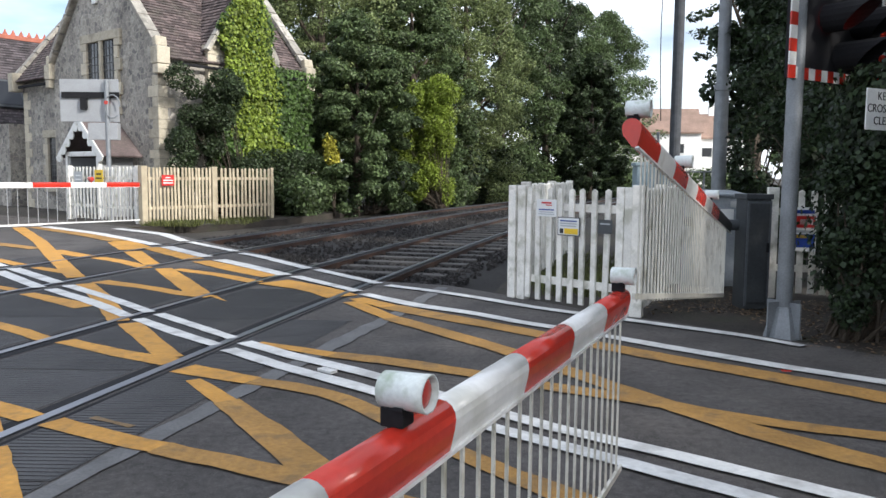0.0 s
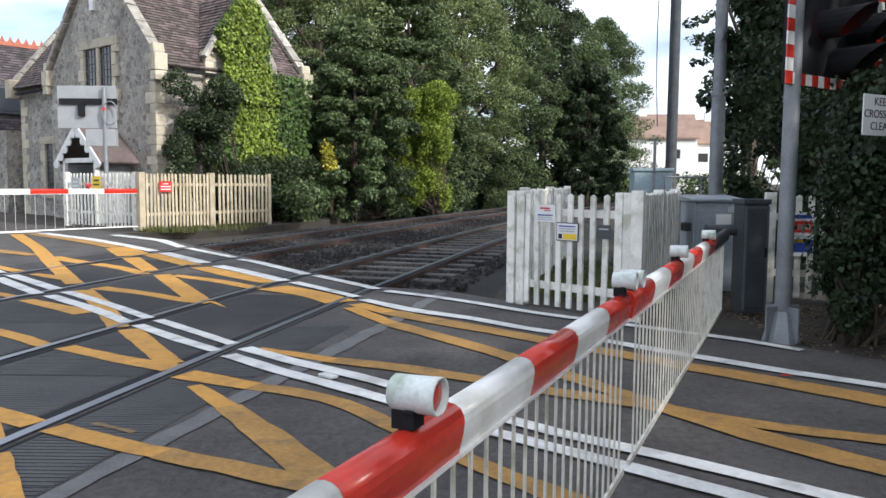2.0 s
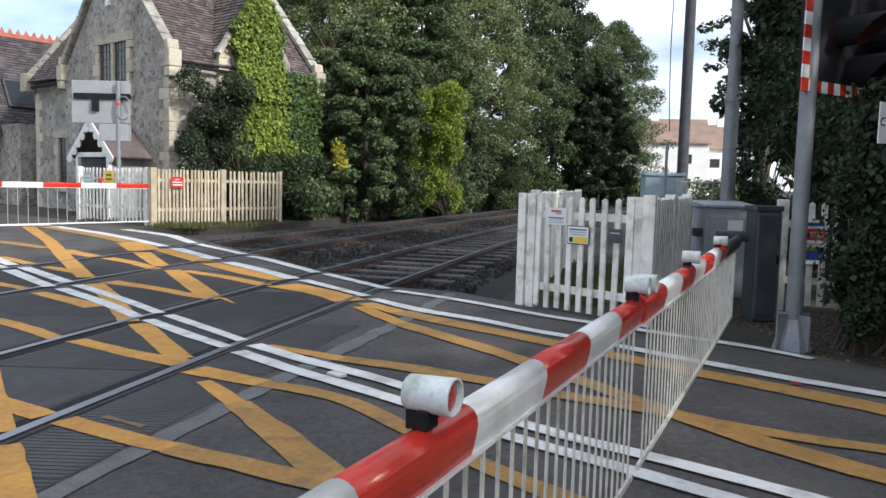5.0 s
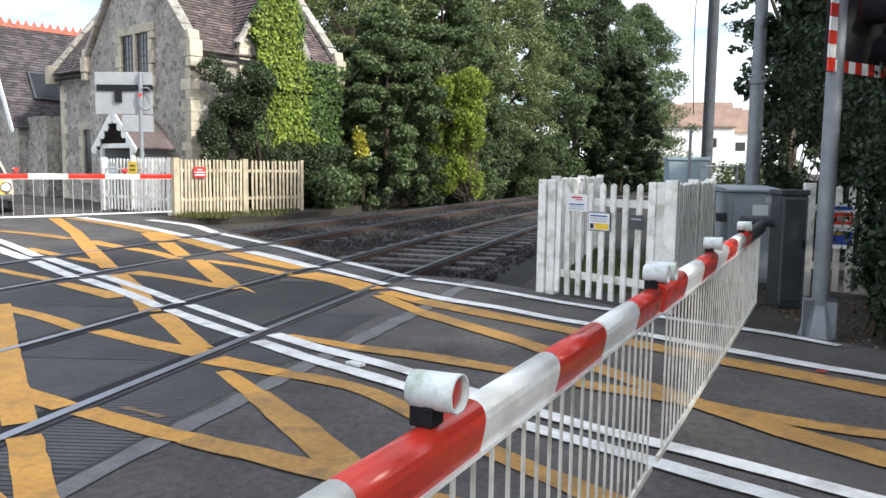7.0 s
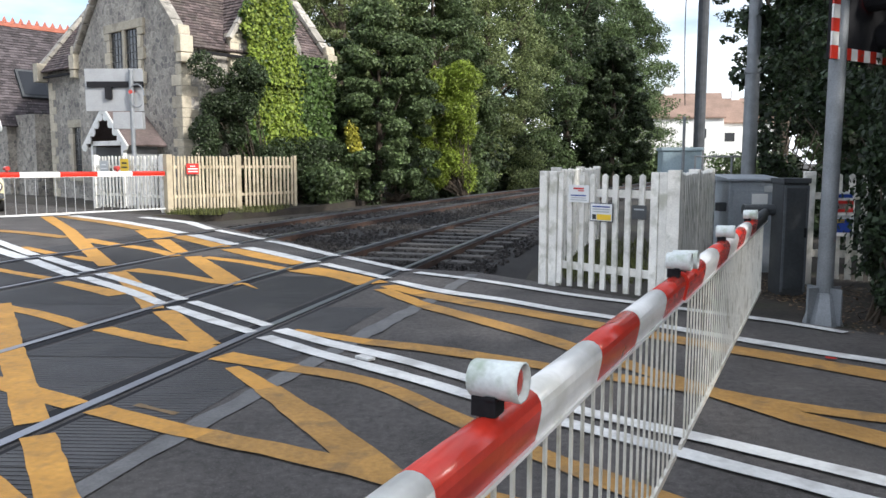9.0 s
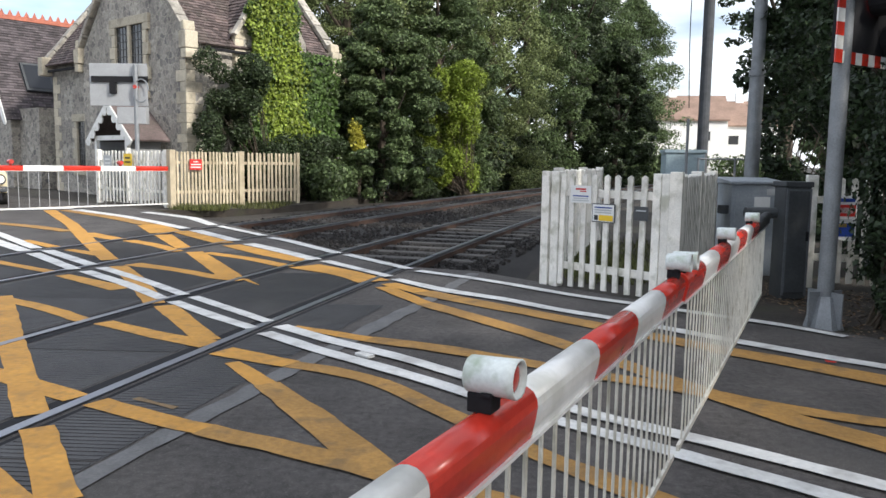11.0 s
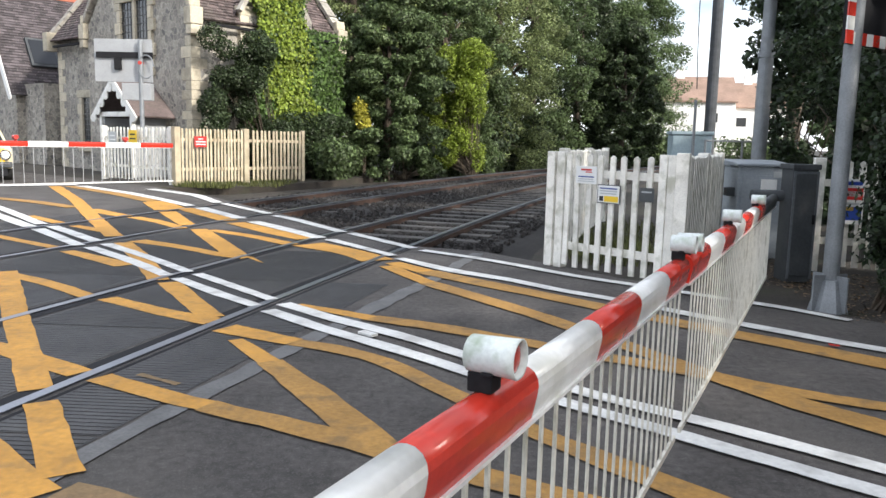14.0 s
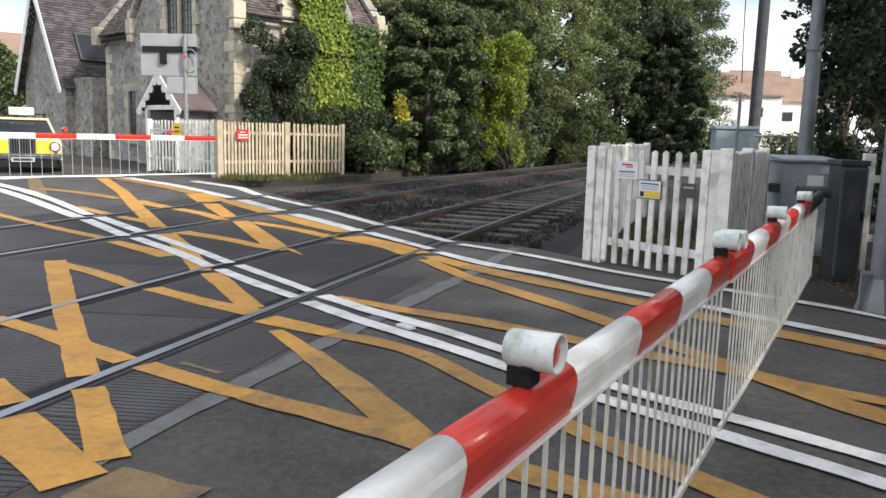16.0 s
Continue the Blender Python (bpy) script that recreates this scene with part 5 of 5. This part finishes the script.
add_tube(bm, (4.95, 18.9, -0.05), (4.95, 18.9, 2.35), 0.035, seg=10)
tagged(part("steel_post", bm, GALV), "slim grey steel post beside the equipment cabinet", "post")

rails = thing("handrail", pose(0, 0, 0), "grey tubular steel handrail behind the cabinets", "handrail")
for i, (x, y) in enumerate(((4.75, 17.2), (5.6, 17.4), (6.4, 17.6), (7.2, 17.8))):
    bm = bmesh.new()
    add_tube(bm, (x, y, -0.05), (x, y, 1.42), 0.024, seg=8)
    part("post", bm, GALV, rails)
for z in (1.4, 1.0):
    bm = bmesh.new()
    add_tube(bm, (4.75, 17.2, z), (7.2, 17.8, z), 0.02, seg=8)
    part("top_rail", bm, GALV, rails)

pole = thing("telegraph_pole", pose(8.5, 30, -0.1), "tall weathered wooden telegraph pole with a slack cable", "pole")
bm = bmesh.new()
add_tube(bm, (0, 0, 0), (0, 0, 11), 0.21, 0.19, seg=14)
part("shaft", bm, POLE_WOOD, pole)
bm = bmesh.new()
pts = [Vector((-0.62 - 0.1 * math.sin(i / 12 * 3.1), -0.2, 3.5 + i * 0.55)) for i in range(13)]
for a, b in zip(pts, pts[1:]):
    add_tube(bm, a, b, 0.018, seg=6)
part("cable", bm, BLACK, pole)
mast = thing("steel_mast", pose(4.42, 13, -0.02), "tall galvanised steel mast beside the crossing", "mast")
bm = bmesh.new()
add_tube(bm, (0, 0, 0), (0, 0, 2.75), 0.118, 0.112, seg=18)
part("lower_tube", bm, GALV, mast)
bm = bmesh.new()
add_tube(bm, (0, 0, 2.74), (0, 0, 9.5), 0.1, 0.09, seg=18)
part("upper_tube", bm, GALV, mast)
bm = bmesh.new()
add_tube(bm, (0, 0, 2.7), (0, 0, 2.8), 0.13, seg=18)
part("collar", bm, GALV, mast, bevel=0.01)
bm = bmesh.new()
add_box(bm, (0, 0, 0.2), (0.5, 0.5, 0.4))
part("foot", bm, SLEEPER, mast, bevel=0.02)

# ---- the signal on the other side, seen from its back ----
back = thing("road_signal", pose(-8.98, 20.4, 0), "back of a grey road signal board on a galvanised pole", "traffic signal")
bm = bmesh.new()
add_tube(bm, (0, 0, 0), (0, 0, 3.65), 0.06, seg=14)
part("pole", bm, GALV, back)
bm = bmesh.new()
add_box(bm, (-0.5, 0.1, 3.14), (1.55, 0.03, 1.1))
brd = part("backboard", bm, BOARD_GREY, back, "plain grey back of the board", 0.01)
bm = bmesh.new()
add_box(bm, (-0.45, 0.05, 3.28), (1.5, 0.05, 0.15))
part("rear_bar", bm, BLACK, brd)
bm = bmesh.new()
add_box(bm, (-0.62, 0.03, 3.05), (0.17, 0.09, 0.3))
part("rear_box", bm, BLACK, brd, bevel=0.01)
bm = bmesh.new()
add_box(bm, (-0.12, 0.07, 2.34), (0.78, 0.2, 0.44))
part("lower_box", bm, BOARD_GREY, back, bevel=0.015)
bm = bmesh.new()
ring = [Vector((0.16 + math.cos(a) * 0.2, -0.05, 2.98 + math.sin(a) * 0.3)) for a in [i * 0.45 for i in range(13)]]
for a, b in zip(ring, ring[1:]):
    add_tube(bm, a, b, 0.018, seg=6)
part("cable_loop", bm, GALV, back)
bm = bmesh.new()
add_tube(bm, (0, -0.075, 3.08), (0, 0.075, 3.08), 0.05, seg=10)
part("clamp", bm, LAMP_LENS, back)

# ---- hedge, ivy and trees beside the crossing ----
def ivy_column(r):
    a, z = r.uniform(0, 2 * math.pi), r.uniform(0.35, 2.15)
    rad = 0.2 + 0.14 * noise.noise(Vector((math.cos(a) * 2, math.sin(a) * 2, z * 1.4))) + 0.1 * math.sin(min(1, z / 1.5) * 1.6)
    return (math.cos(a) * rad + 0.02 + 0.1 * z, math.sin(a) * rad - 0.05 * z, z), (math.cos(a), math.sin(a), 0)


ivy_tree = thing("ivy_tree", pose(3.38, 6.45, 0), "old trunk thickly clad in glossy ivy, darkened for shade", "tree")
bm = bmesh.new()
add_tube(bm, (0, 0, -0.05), (0.03, 0, 1.2), 0.15, 0.12, 12)
add_tube(bm, (0.03, 0, 1.2), (0.3, -0.1, 2.1), 0.12, 0.07, 10)
part("trunk", bm, BARK, ivy_tree)
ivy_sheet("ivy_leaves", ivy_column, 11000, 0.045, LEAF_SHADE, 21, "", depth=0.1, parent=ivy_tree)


def hedge(name, y0, y1, x0, x1, h, n, size, mat, seed, label):
    r = random.Random(seed)
    spots = clumps(r, 60, (x0, x1), (y0, y1), (0.2, h), (0.22, 0.42))
    return shrub(name, spots, mat, n, size, seed, label, "hedge")


# hedges and trees here wear the leaf colour darkened for shade
hedge("hedge", 6.1, 8.0, 3.5, 5.2, 3.2, 26000, 0.055, LEAF_SHADE, 61, "overgrown ivy hedge beside the road, leaves darkened for shade")
shrub("ivy_bush", clumps(random.Random(8), 30, (3.02, 3.9), (6.0, 6.35), (0.1, 1.75), (0.09, 0.18)), LEAF_SHADE, 14000, 0.04, 66, "ivy bush under the white sign, leaves darkened for shade")
hedge("hedge", 4.2, 6.0, 3.75, 5.5, 3.2, 16000, 0.055, LEAF_SHADE, 62, "overgrown hedge beside the road, leaves darkened for shade")
hedge("hedge", 8.6, 11.5, 4.2, 6.5, 4.2, 26000, 0.07, LEAF_SHADE, 63, "tall evergreen hedge behind the fence, darkened for shade")
tree(6.6, 13.0, 10, 2.2, 71, LEAF_SHADE, 60000, 0.11, "tall evergreen tree beside the crossing, darkened for shade", 0.0)
tree(5.6, 8.5, 8.5, 1.7, 72, LEAF_SHADE, 40000, 0.1, "tall evergreen tree beside the crossing, darkened for shade", 0.05)
tree(4.8, 5.6, 7.5, 1.35, 75, LEAF_SHADE, 20000, 0.09, "tall evergreen tree beside the crossing, darkened for shade", 0.1)
# out-of-view trees, added only to block the sun from the near road
for x, y, h, k in ((6.2, 0.5, 9, 91), (7.5, -4.5, 10, 92), (9.5, -9.5, 10, 93), (6.0, -11, 9, 94)):
    tree(x, y, h, 2.6, k, LEAF_SHADE, 9000, 0.2, "unseen tree added beside the road to shade it", 0.05)
hedge("hedge", 14.5, 18.0, 6.2, 10.5, 4.6, 30000, 0.09, LEAF_SHADE, 67, "tall evergreen hedge behind the masts, darkened for shade")
tree(8.0, 21, 11, 1.7, 73, LEAF_DARK_SHADED, 11000, 0.13, "leafy tree behind the masts", 0.36)
# two trees added behind the near ones to shade track and far undergrowth
tree(15.5, 30.5, 14, 3.2, 76, LEAF_DARK, 14000, 0.26, "tree added behind the masts to shade the line", 0.1)
tree(19.5, 41, 15, 3.2, 77, LEAF_DARK, 14000, 0.28, "tree added behind the masts to shade the line", 0.1)
spots = clumps(rb, 30, (11.5, 24), (58, 62), (0.2, 1.5), (0.9, 1.2))
shrub("hedge", spots, LEAF_DARK, 9000, 0.25, 64, "dark hedge before the white houses", "hedge")

# leaf litter and weeds on the verges
def litter(name, n, areas, size, mat, seed, label):
    r = np.random.default_rng(seed)
    out = []
    for _ in range(n):
        x0, x1, y0, y1, z = areas[r.integers(len(areas))]
        c = np.array((r.uniform(x0, x1), r.uniform(y0, y1), z))
        a = r.uniform(0, 6.28)
        t = np.array((math.cos(a), math.sin(a), r.normal(0, 0.25))) * size * r.uniform(0.5, 1.2)
        b = np.array((-math.sin(a), math.cos(a), r.normal(0, 0.25))) * size * r.uniform(0.3, 0.7)
        out.append((c - t, c + b, c + t, c - b))
    return tagged(quads(name, np.array(out).reshape(-1, 3), mat), label, "litter", kind="stuff")


DEAD_LEAF = leaf_material("dead_leaf", (0.12, 0.08, 0.045), 0.5, 0.1)
litter("leaf_litter", 2600, [(2.75, 3.9, 5.9, 8.2, 0.0), (3.0, 4.6, 4.6, 6.0, 0.0), (1.9, 3.2, 7.3, 9.0, 0.0)], 0.022, DEAD_LEAF, 5, "scattered dry brown leaves on the verge")


def grass(name, n, areas, h, mat, seed, label):
    r = np.random.default_rng(seed)
    out = []
    for _ in range(n):
        x0, x1, y0, y1 = areas[r.integers(len(areas))]
        c = np.array((r.uniform(x0, x1), r.uniform(y0, y1), -0.02))
        a = r.uniform(0, 6.28)
        w = np.array((math.cos(a), math.sin(a), 0)) * 0.008
        top = c + np.array((r.normal(0, 0.35), r.normal(0, 0.35), 1.0)) * h * r.uniform(0.4, 1.2)
        out.append((c - w, c + w, top + w * 0.2, top - w * 0.2))
    return tagged(quads(name, np.array(out).reshape(-1, 3), mat), label, "grass", kind="stuff")


grass("grass", 5000, [(0.95, 2.0, 8.3, 10.5), (1.3, 3.0, 9.5, 12.5), (-7.5, -6.2, 18.7, 19.4), (-7.2, -5.2, 19.6, 22.2)], 0.14, GRASS, 6, "rough grass round the fences")

# ---- distant houses ----
def far_house(x, y, w, d, eave, ridge, rz, label, wall=WHITE_WALL, roof=TERRACOTTA, chimney=True, windows=2, gable=False):
    """A plain two-storey house: walls, ridged roof, chimney and windows in its front."""
    t = thing("house", pose(x, y, -0.2, 0, 0, rz), label, "house")
    bm = bmesh.new()
    add_prism(bm, [(-d / 2, 0), (d / 2, 0), (d / 2, eave), (0, ridge - 0.15), (-d / 2, eave)], -w / 2, w / 2)
    part("wall", bm, wall, t)
    for s in (-1, 1):
        a, b = Vector((0, s * (d / 2 + 0.3), eave - 0.2)), Vector((0, 0, ridge))
        bm = bmesh.new()
        vs = [Vector((-w / 2 - 0.2, *a.yz)), Vector((w / 2 + 0.2, *a.yz)), Vector((w / 2 + 0.2, *b.yz)), Vector((-w / 2 - 0.2, *b.yz))]
        f = bm.faces.new([bm.verts.new(v) for v in vs])
        r = bmesh.ops.extrude_face_region(bm, geom=[f])
        bmesh.ops.translate(bm, vec=(0, 0, 0.18), verts=[v for v in r["geom"] if isinstance(v, bmesh.types.BMVert)])
        part("roof", bm, roof, t)
    if chimney:
        bm = bmesh.new()
        add_box(bm, (-w * 0.1, 0, ridge + 0.4), (0.9, 0.6, 1.5))
        part("chimney", bm, wall, t, bevel=0.03)
    for i in range(windows):
        for z in (eave * 0.3, eave * 0.72):
            bm = bmesh.new()
            add_box(bm, (-w / 2 + w * (i + 0.5) / windows, -d / 2 - 0.01, z), (1.3, 0.1, 1.2))
            win = part("window", bm, WHITE_PAINT, t)
            bm = bmesh.new()
            add_box(bm, (-w / 2 + w * (i + 0.5) / windows, -d / 2 - 0.05, z), (1.1, 0.06, 1.0))
            part("pane", bm, DARK_GLASS, win)
    return t


ROOF_FAR = material("far_roof", (0.25, 0.17, 0.13), 0.85, vary=0.2, scale=0.8)
far_house(23.6, 92, 9.5, 7, 6.6, 9.3, -8, "white rendered house with brown tiled roof in sun", roof=ROOF_FAR)
far_house(32.0, 95, 7.0, 7, 6.2, 9.0, -8, "white rendered house with brown tiled roof in sun", roof=ROOF_FAR)
far_house(-38.5, 52, 9, 7, 4.6, 7.6, 40, "brick house with brown tiled roof far down the road", wall=material("far_brick", (0.3, 0.2, 0.14), 0.9, vary=0.15), roof=ROOF_FAR)
tree(-33.0, 47, 6.2, 2.6, 81, LEAF_DARK, 9000, 0.22, "small dark leafy tree down the road", 0.05)

# ---- the annexe beyond the cottage ----
annexe = thing("annexe", pose(-18.05, 29.75, 0, 0, 0, 52), "flint annexe with steep roof and white scalloped bargeboards", "house")
AW, AE, AP, AL = 4.4, 3.0, 6.75, 8.0
bm = bmesh.new()
add_prism(bm, [(0, -0.15), (AW, -0.15), (AW, AE), (AW / 2, AP - 0.1), (0, AE)], 0, AL)
part("wall", bm, FLINT, annexe)
bm = bmesh.new()
add_box(bm, (2.4, -0.9, 1.45), (4.2, 1.8, 3.2))
part("low_wall", bm, FLINT, annexe)
bm = bmesh.new()
roof_slope(bm, (-0.3, -0.25, AE - 0.4), (AL, -0.25, AE - 0.4), (AL, AW / 2, AP), (-0.3, AW / 2, AP), tile=0.25)
roof_slope(bm, (AL, AW + 0.25, AE - 0.4), (-0.3, AW + 0.25, AE - 0.4), (-0.3, AW / 2, AP), (AL, AW / 2, AP), tile=0.25)
part("roof", bm, SLATE_TILE, annexe, "dark plain-tile roof")
beam("ridge", (-0.35, AW / 2, AP + 0.1), (AL, AW / 2, AP + 0.1), 0.2, 0.18, TERRACOTTA, annexe)
for k in range(26):
    x = -0.3 + k * 0.32
    bm = bmesh.new()
    add_tube(bm, (x, AW / 2, AP + 0.16), (x, AW / 2, AP + 0.42), 0.13, 0.01, 4)
    part("crest", bm, TERRACOTTA, annexe, "red terracotta ridge cresting")
for s, y in ((-1, -0.3), (1, AW + 0.3)):
    beam("bargeboard", (-0.34, y, AE - 0.5), (-0.34, AW / 2, AP), 0.05, 0.26, WHITE_PAINT, annexe, out=(0, s * 0.86, 0.5))
    for k in range(12):
        f = (k + 0.5) / 12
        yy, zz = y + (AW / 2 - y) * f, AE - 0.6 + (AP - AE + 0.4) * f
        bm = bmesh.new()
        add_tube(bm, (-0.355, yy - s * -0.08, zz - 0.04), (-0.31, yy - s * -0.08, zz - 0.04), 0.12, seg=8)
        part("scallop", bm, WHITE_PAINT, annexe)
n = Vector((0, -(AP - AE), AW / 2)).normalized()
c = Vector((1.3, 0.75, AE + (AP - AE) * 0.34)) + n * 0.16
m = Matrix((Vector((1, 0, 0)), n.cross(Vector((1, 0, 0))), n)).transposed().to_4x4()
m.translation = c
bm = bmesh.new()
add_box(bm, (0, 0, 0), (1.1, 1.3, 0.12), m=m)
sky_l = part("skylight", bm, DARK_GREY, annexe, "roof window in dark frame")
bm = bmesh.new()
m2 = m.copy()
m2.translation = c + n * 0.03
add_box(bm, (0, 0, 0), (0.92, 1.1, 0.1), m=m2)
part("pane", bm, DARK_GLASS, sky_l)

# ---- the waiting taxi ----
CREAM = material("cream_car_paint", (0.62, 0.55, 0.36), 0.25, vary=0.04, scale=2)
CAR_YELLOW = material("yellow_car_paint", (0.8, 0.52, 0.04), 0.25, vary=0.04, scale=2)
CHROME = material("chrome", (0.75, 0.76, 0.78), 0.12, metal=1.0, vary=0.0)
TYRE = material("tyre_rubber", (0.02, 0.02, 0.02), 0.85, vary=0.1)
HEAD = material("headlamp_glass", (0.75, 0.72, 0.6), 0.1, vary=0.0)
car = thing("taxi", pose(-12.3, 18.35, 0, 0, 0, -56.5), "cream and yellow vintage saloon taxi with roof rack", "car")
# x forward, front at 0
bm = bmesh.new()
add_prism(bm, [(-0.86, 0.32), (0.86, 0.32), (0.89, 0.55), (0.87, 0.8), (0.8, 0.93), (-0.8, 0.93), (-0.87, 0.8), (-0.89, 0.55)], -4.6, -0.12)
for v in bm.verts:
    if v.co.x > -0.2 and v.co.z > 0.85:
        v.co.z -= 0.05
    if v.co.x < -4.5 and v.co.z > 0.7:
        v.co.x += 0.2
body = part("body", bm, CREAM, car, bevel=0.03)
bm = bmesh.new()
vs = [bm.verts.new(p) for p in ((-3.8, -0.78, 0.92), (-1.3, -0.78, 0.92), (-1.3, 0.78, 0.92), (-3.8, 0.78, 0.92))]
ts = [bm.verts.new(p) for p in ((-3.3, -0.6, 1.34), (-1.95, -0.6, 1.34), (-1.95, 0.6, 1.34), (-3.3, 0.6, 1.34))]
for i in range(4):
    bm.faces.new((vs[i], vs[(i + 1) % 4], ts[(i + 1) % 4], ts[i]))
bm.faces.new(ts)
bm.faces.new(vs[::-1])
part("glasshouse", bm, DARK_GLASS, car, "dark car glass", 0.02)
bm = bmesh.new()
add_box(bm, (-2.62, 0, 1.35), (1.5, 1.28, 0.06))
for sx, tx in ((-1.3, -1.95), (-3.8, -3.3)):
    for s in (-1, 1):
        add_tube(bm, (sx, s * 0.77, 0.92), (tx, s * 0.61, 1.34), 0.035, seg=6)
part("roof", bm, CREAM, car, bevel=0.0)
for s in (-1, 1):
    bm = bmesh.new()
    add_box(bm, (-0.1, s * 0.5, 0.64), (0.06, 0.42, 0.34))
    part("front_panel", bm, CAR_YELLOW, car, "bright yellow front panel", 0.02)
    bm = bmesh.new()
    add_tube(bm, (-0.14, s * 0.72, 0.66), (-0.03, s * 0.72, 0.66), 0.13, seg=20)
    lamp = part("headlight", bm, CHROME, car, "round chrome-rimmed headlight")
    bm = bmesh.new()
    add_tube(bm, (-0.06, s * 0.72, 0.66), (-0.02, s * 0.72, 0.66), 0.105, 0.09, seg=20)
    part("lens", bm, HEAD, lamp)
    for x in (-0.85, -3.65):
        bm = bmesh.new()
        add_tube(bm, (x, s * 0.66, 0.31), (x, s * 0.87, 0.31), 0.31, seg=24)
        wh = part("wheel", bm, TYRE, car)
        bm = bmesh.new()
        add_tube(bm, (x, s * 0.8, 0.31), (x, s * 0.885, 0.31), 0.18, seg=20)
        part("hub_cap", bm, CHROME, wh)
bm = bmesh.new()
add_box(bm, (-0.08, 0, 0.67), (0.1, 0.62, 0.44))
grille = part("grille", bm, CHROME, car, "dark radiator grille in chrome surround", 0.03)
bm = bmesh.new()
add_box(bm, (-0.035, 0, 0.66), (0.03, 0.54, 0.36))
part("mesh", bm, BLACK, grille)
for k in range(9):
    bm = bmesh.new()
    add_box(bm, (-0.018, -0.24 + k * 0.06, 0.66), (0.01, 0.012, 0.36))
    part("bar", bm, WINDOW_LEAD, grille)
bm = bmesh.new()
add_box(bm, (0.0, 0, 0.42), (0.14, 1.72, 0.14))
bumper = part("bumper", bm, DARK_GREY, car, "dark bumper with chrome strip", 0.03)
bm = bmesh.new()
add_box(bm, (0.073, 0, 0.45), (0.006, 1.6, 0.035))
part("strip", bm, CHROME, bumper)
bm = bmesh.new()
add_box(bm, (0.078, 0, 0.34), (0.012, 0.52, 0.11))
part("number_plate", bm, SIGN_GREY, bumper)
bm = bmesh.new()
add_box(bm, (-0.02, 0, 0.24), (0.1, 1.5, 0.18))
part("valance", bm, BLACK, car)
bm = bmesh.new()
for s in (-1, 1):
    add_box(bm, (-2.6, s * 0.55, 1.46), (1.2, 0.03, 0.03))
    for x in (-3.1, -2.1):
        add_box(bm, (x, s * 0.55, 1.41), (0.03, 0.03, 0.1))
for k in range(5):
    add_box(bm, (-3.1 + k * 0.25, 0, 1.48), (0.03, 1.2, 0.025))
part("roof_rack", bm, BLACK, car)
bm = bmesh.new()
add_box(bm, (-2.0, 0.0, 1.55), (0.14, 0.6, 0.2))
sg = part("roof_sign", bm, SIGN_WHITE, car, "white roof sign with grey bar", 0.02)
bm = bmesh.new()
add_box(bm, (-1.925, 0.0, 1.55), (0.008, 0.42, 0.07))
part("bar", bm, SIGN_GREY, sg)
bm = bmesh.new()
add_box(bm, (0.086, 0, 0.34), (0.004, 0.42, 0.06))
part("plate_bar", bm, INK, bumper)


def motions():
    """The barrier comes down in the first second and a half, then rests with a small tremble."""
    angles = [(0.0, 7.7), (0.25, 6.75), (0.5, 5.6), (0.75, 4.2), (1.0, 2.75), (1.2, 1.5), (1.35, 0.65), (1.5, 0.13), (1.65, 0.0), (1.8, 0.07), (2.0, 0.0), (16.0, 0.0)]
    base = fall_barrier.matrix_basis.copy()
    walk(fall_barrier, [(t, base @ pose(0, 0, 0, 0, a, 0)) for t, a in angles])
    for ob, x, z in FALL_BARS:
        if ob.name.startswith("lower"):
            walk(ob, [(t, Matrix.Translation(pose(0, 0, 0, 0, -a, 0) @ Vector((0, 0, z)))) for t, a in angles])
        else:
            walk(ob, [(t, pose(x, -0.024, z, 0, -a, 0)) for t, a in angles])


motions()
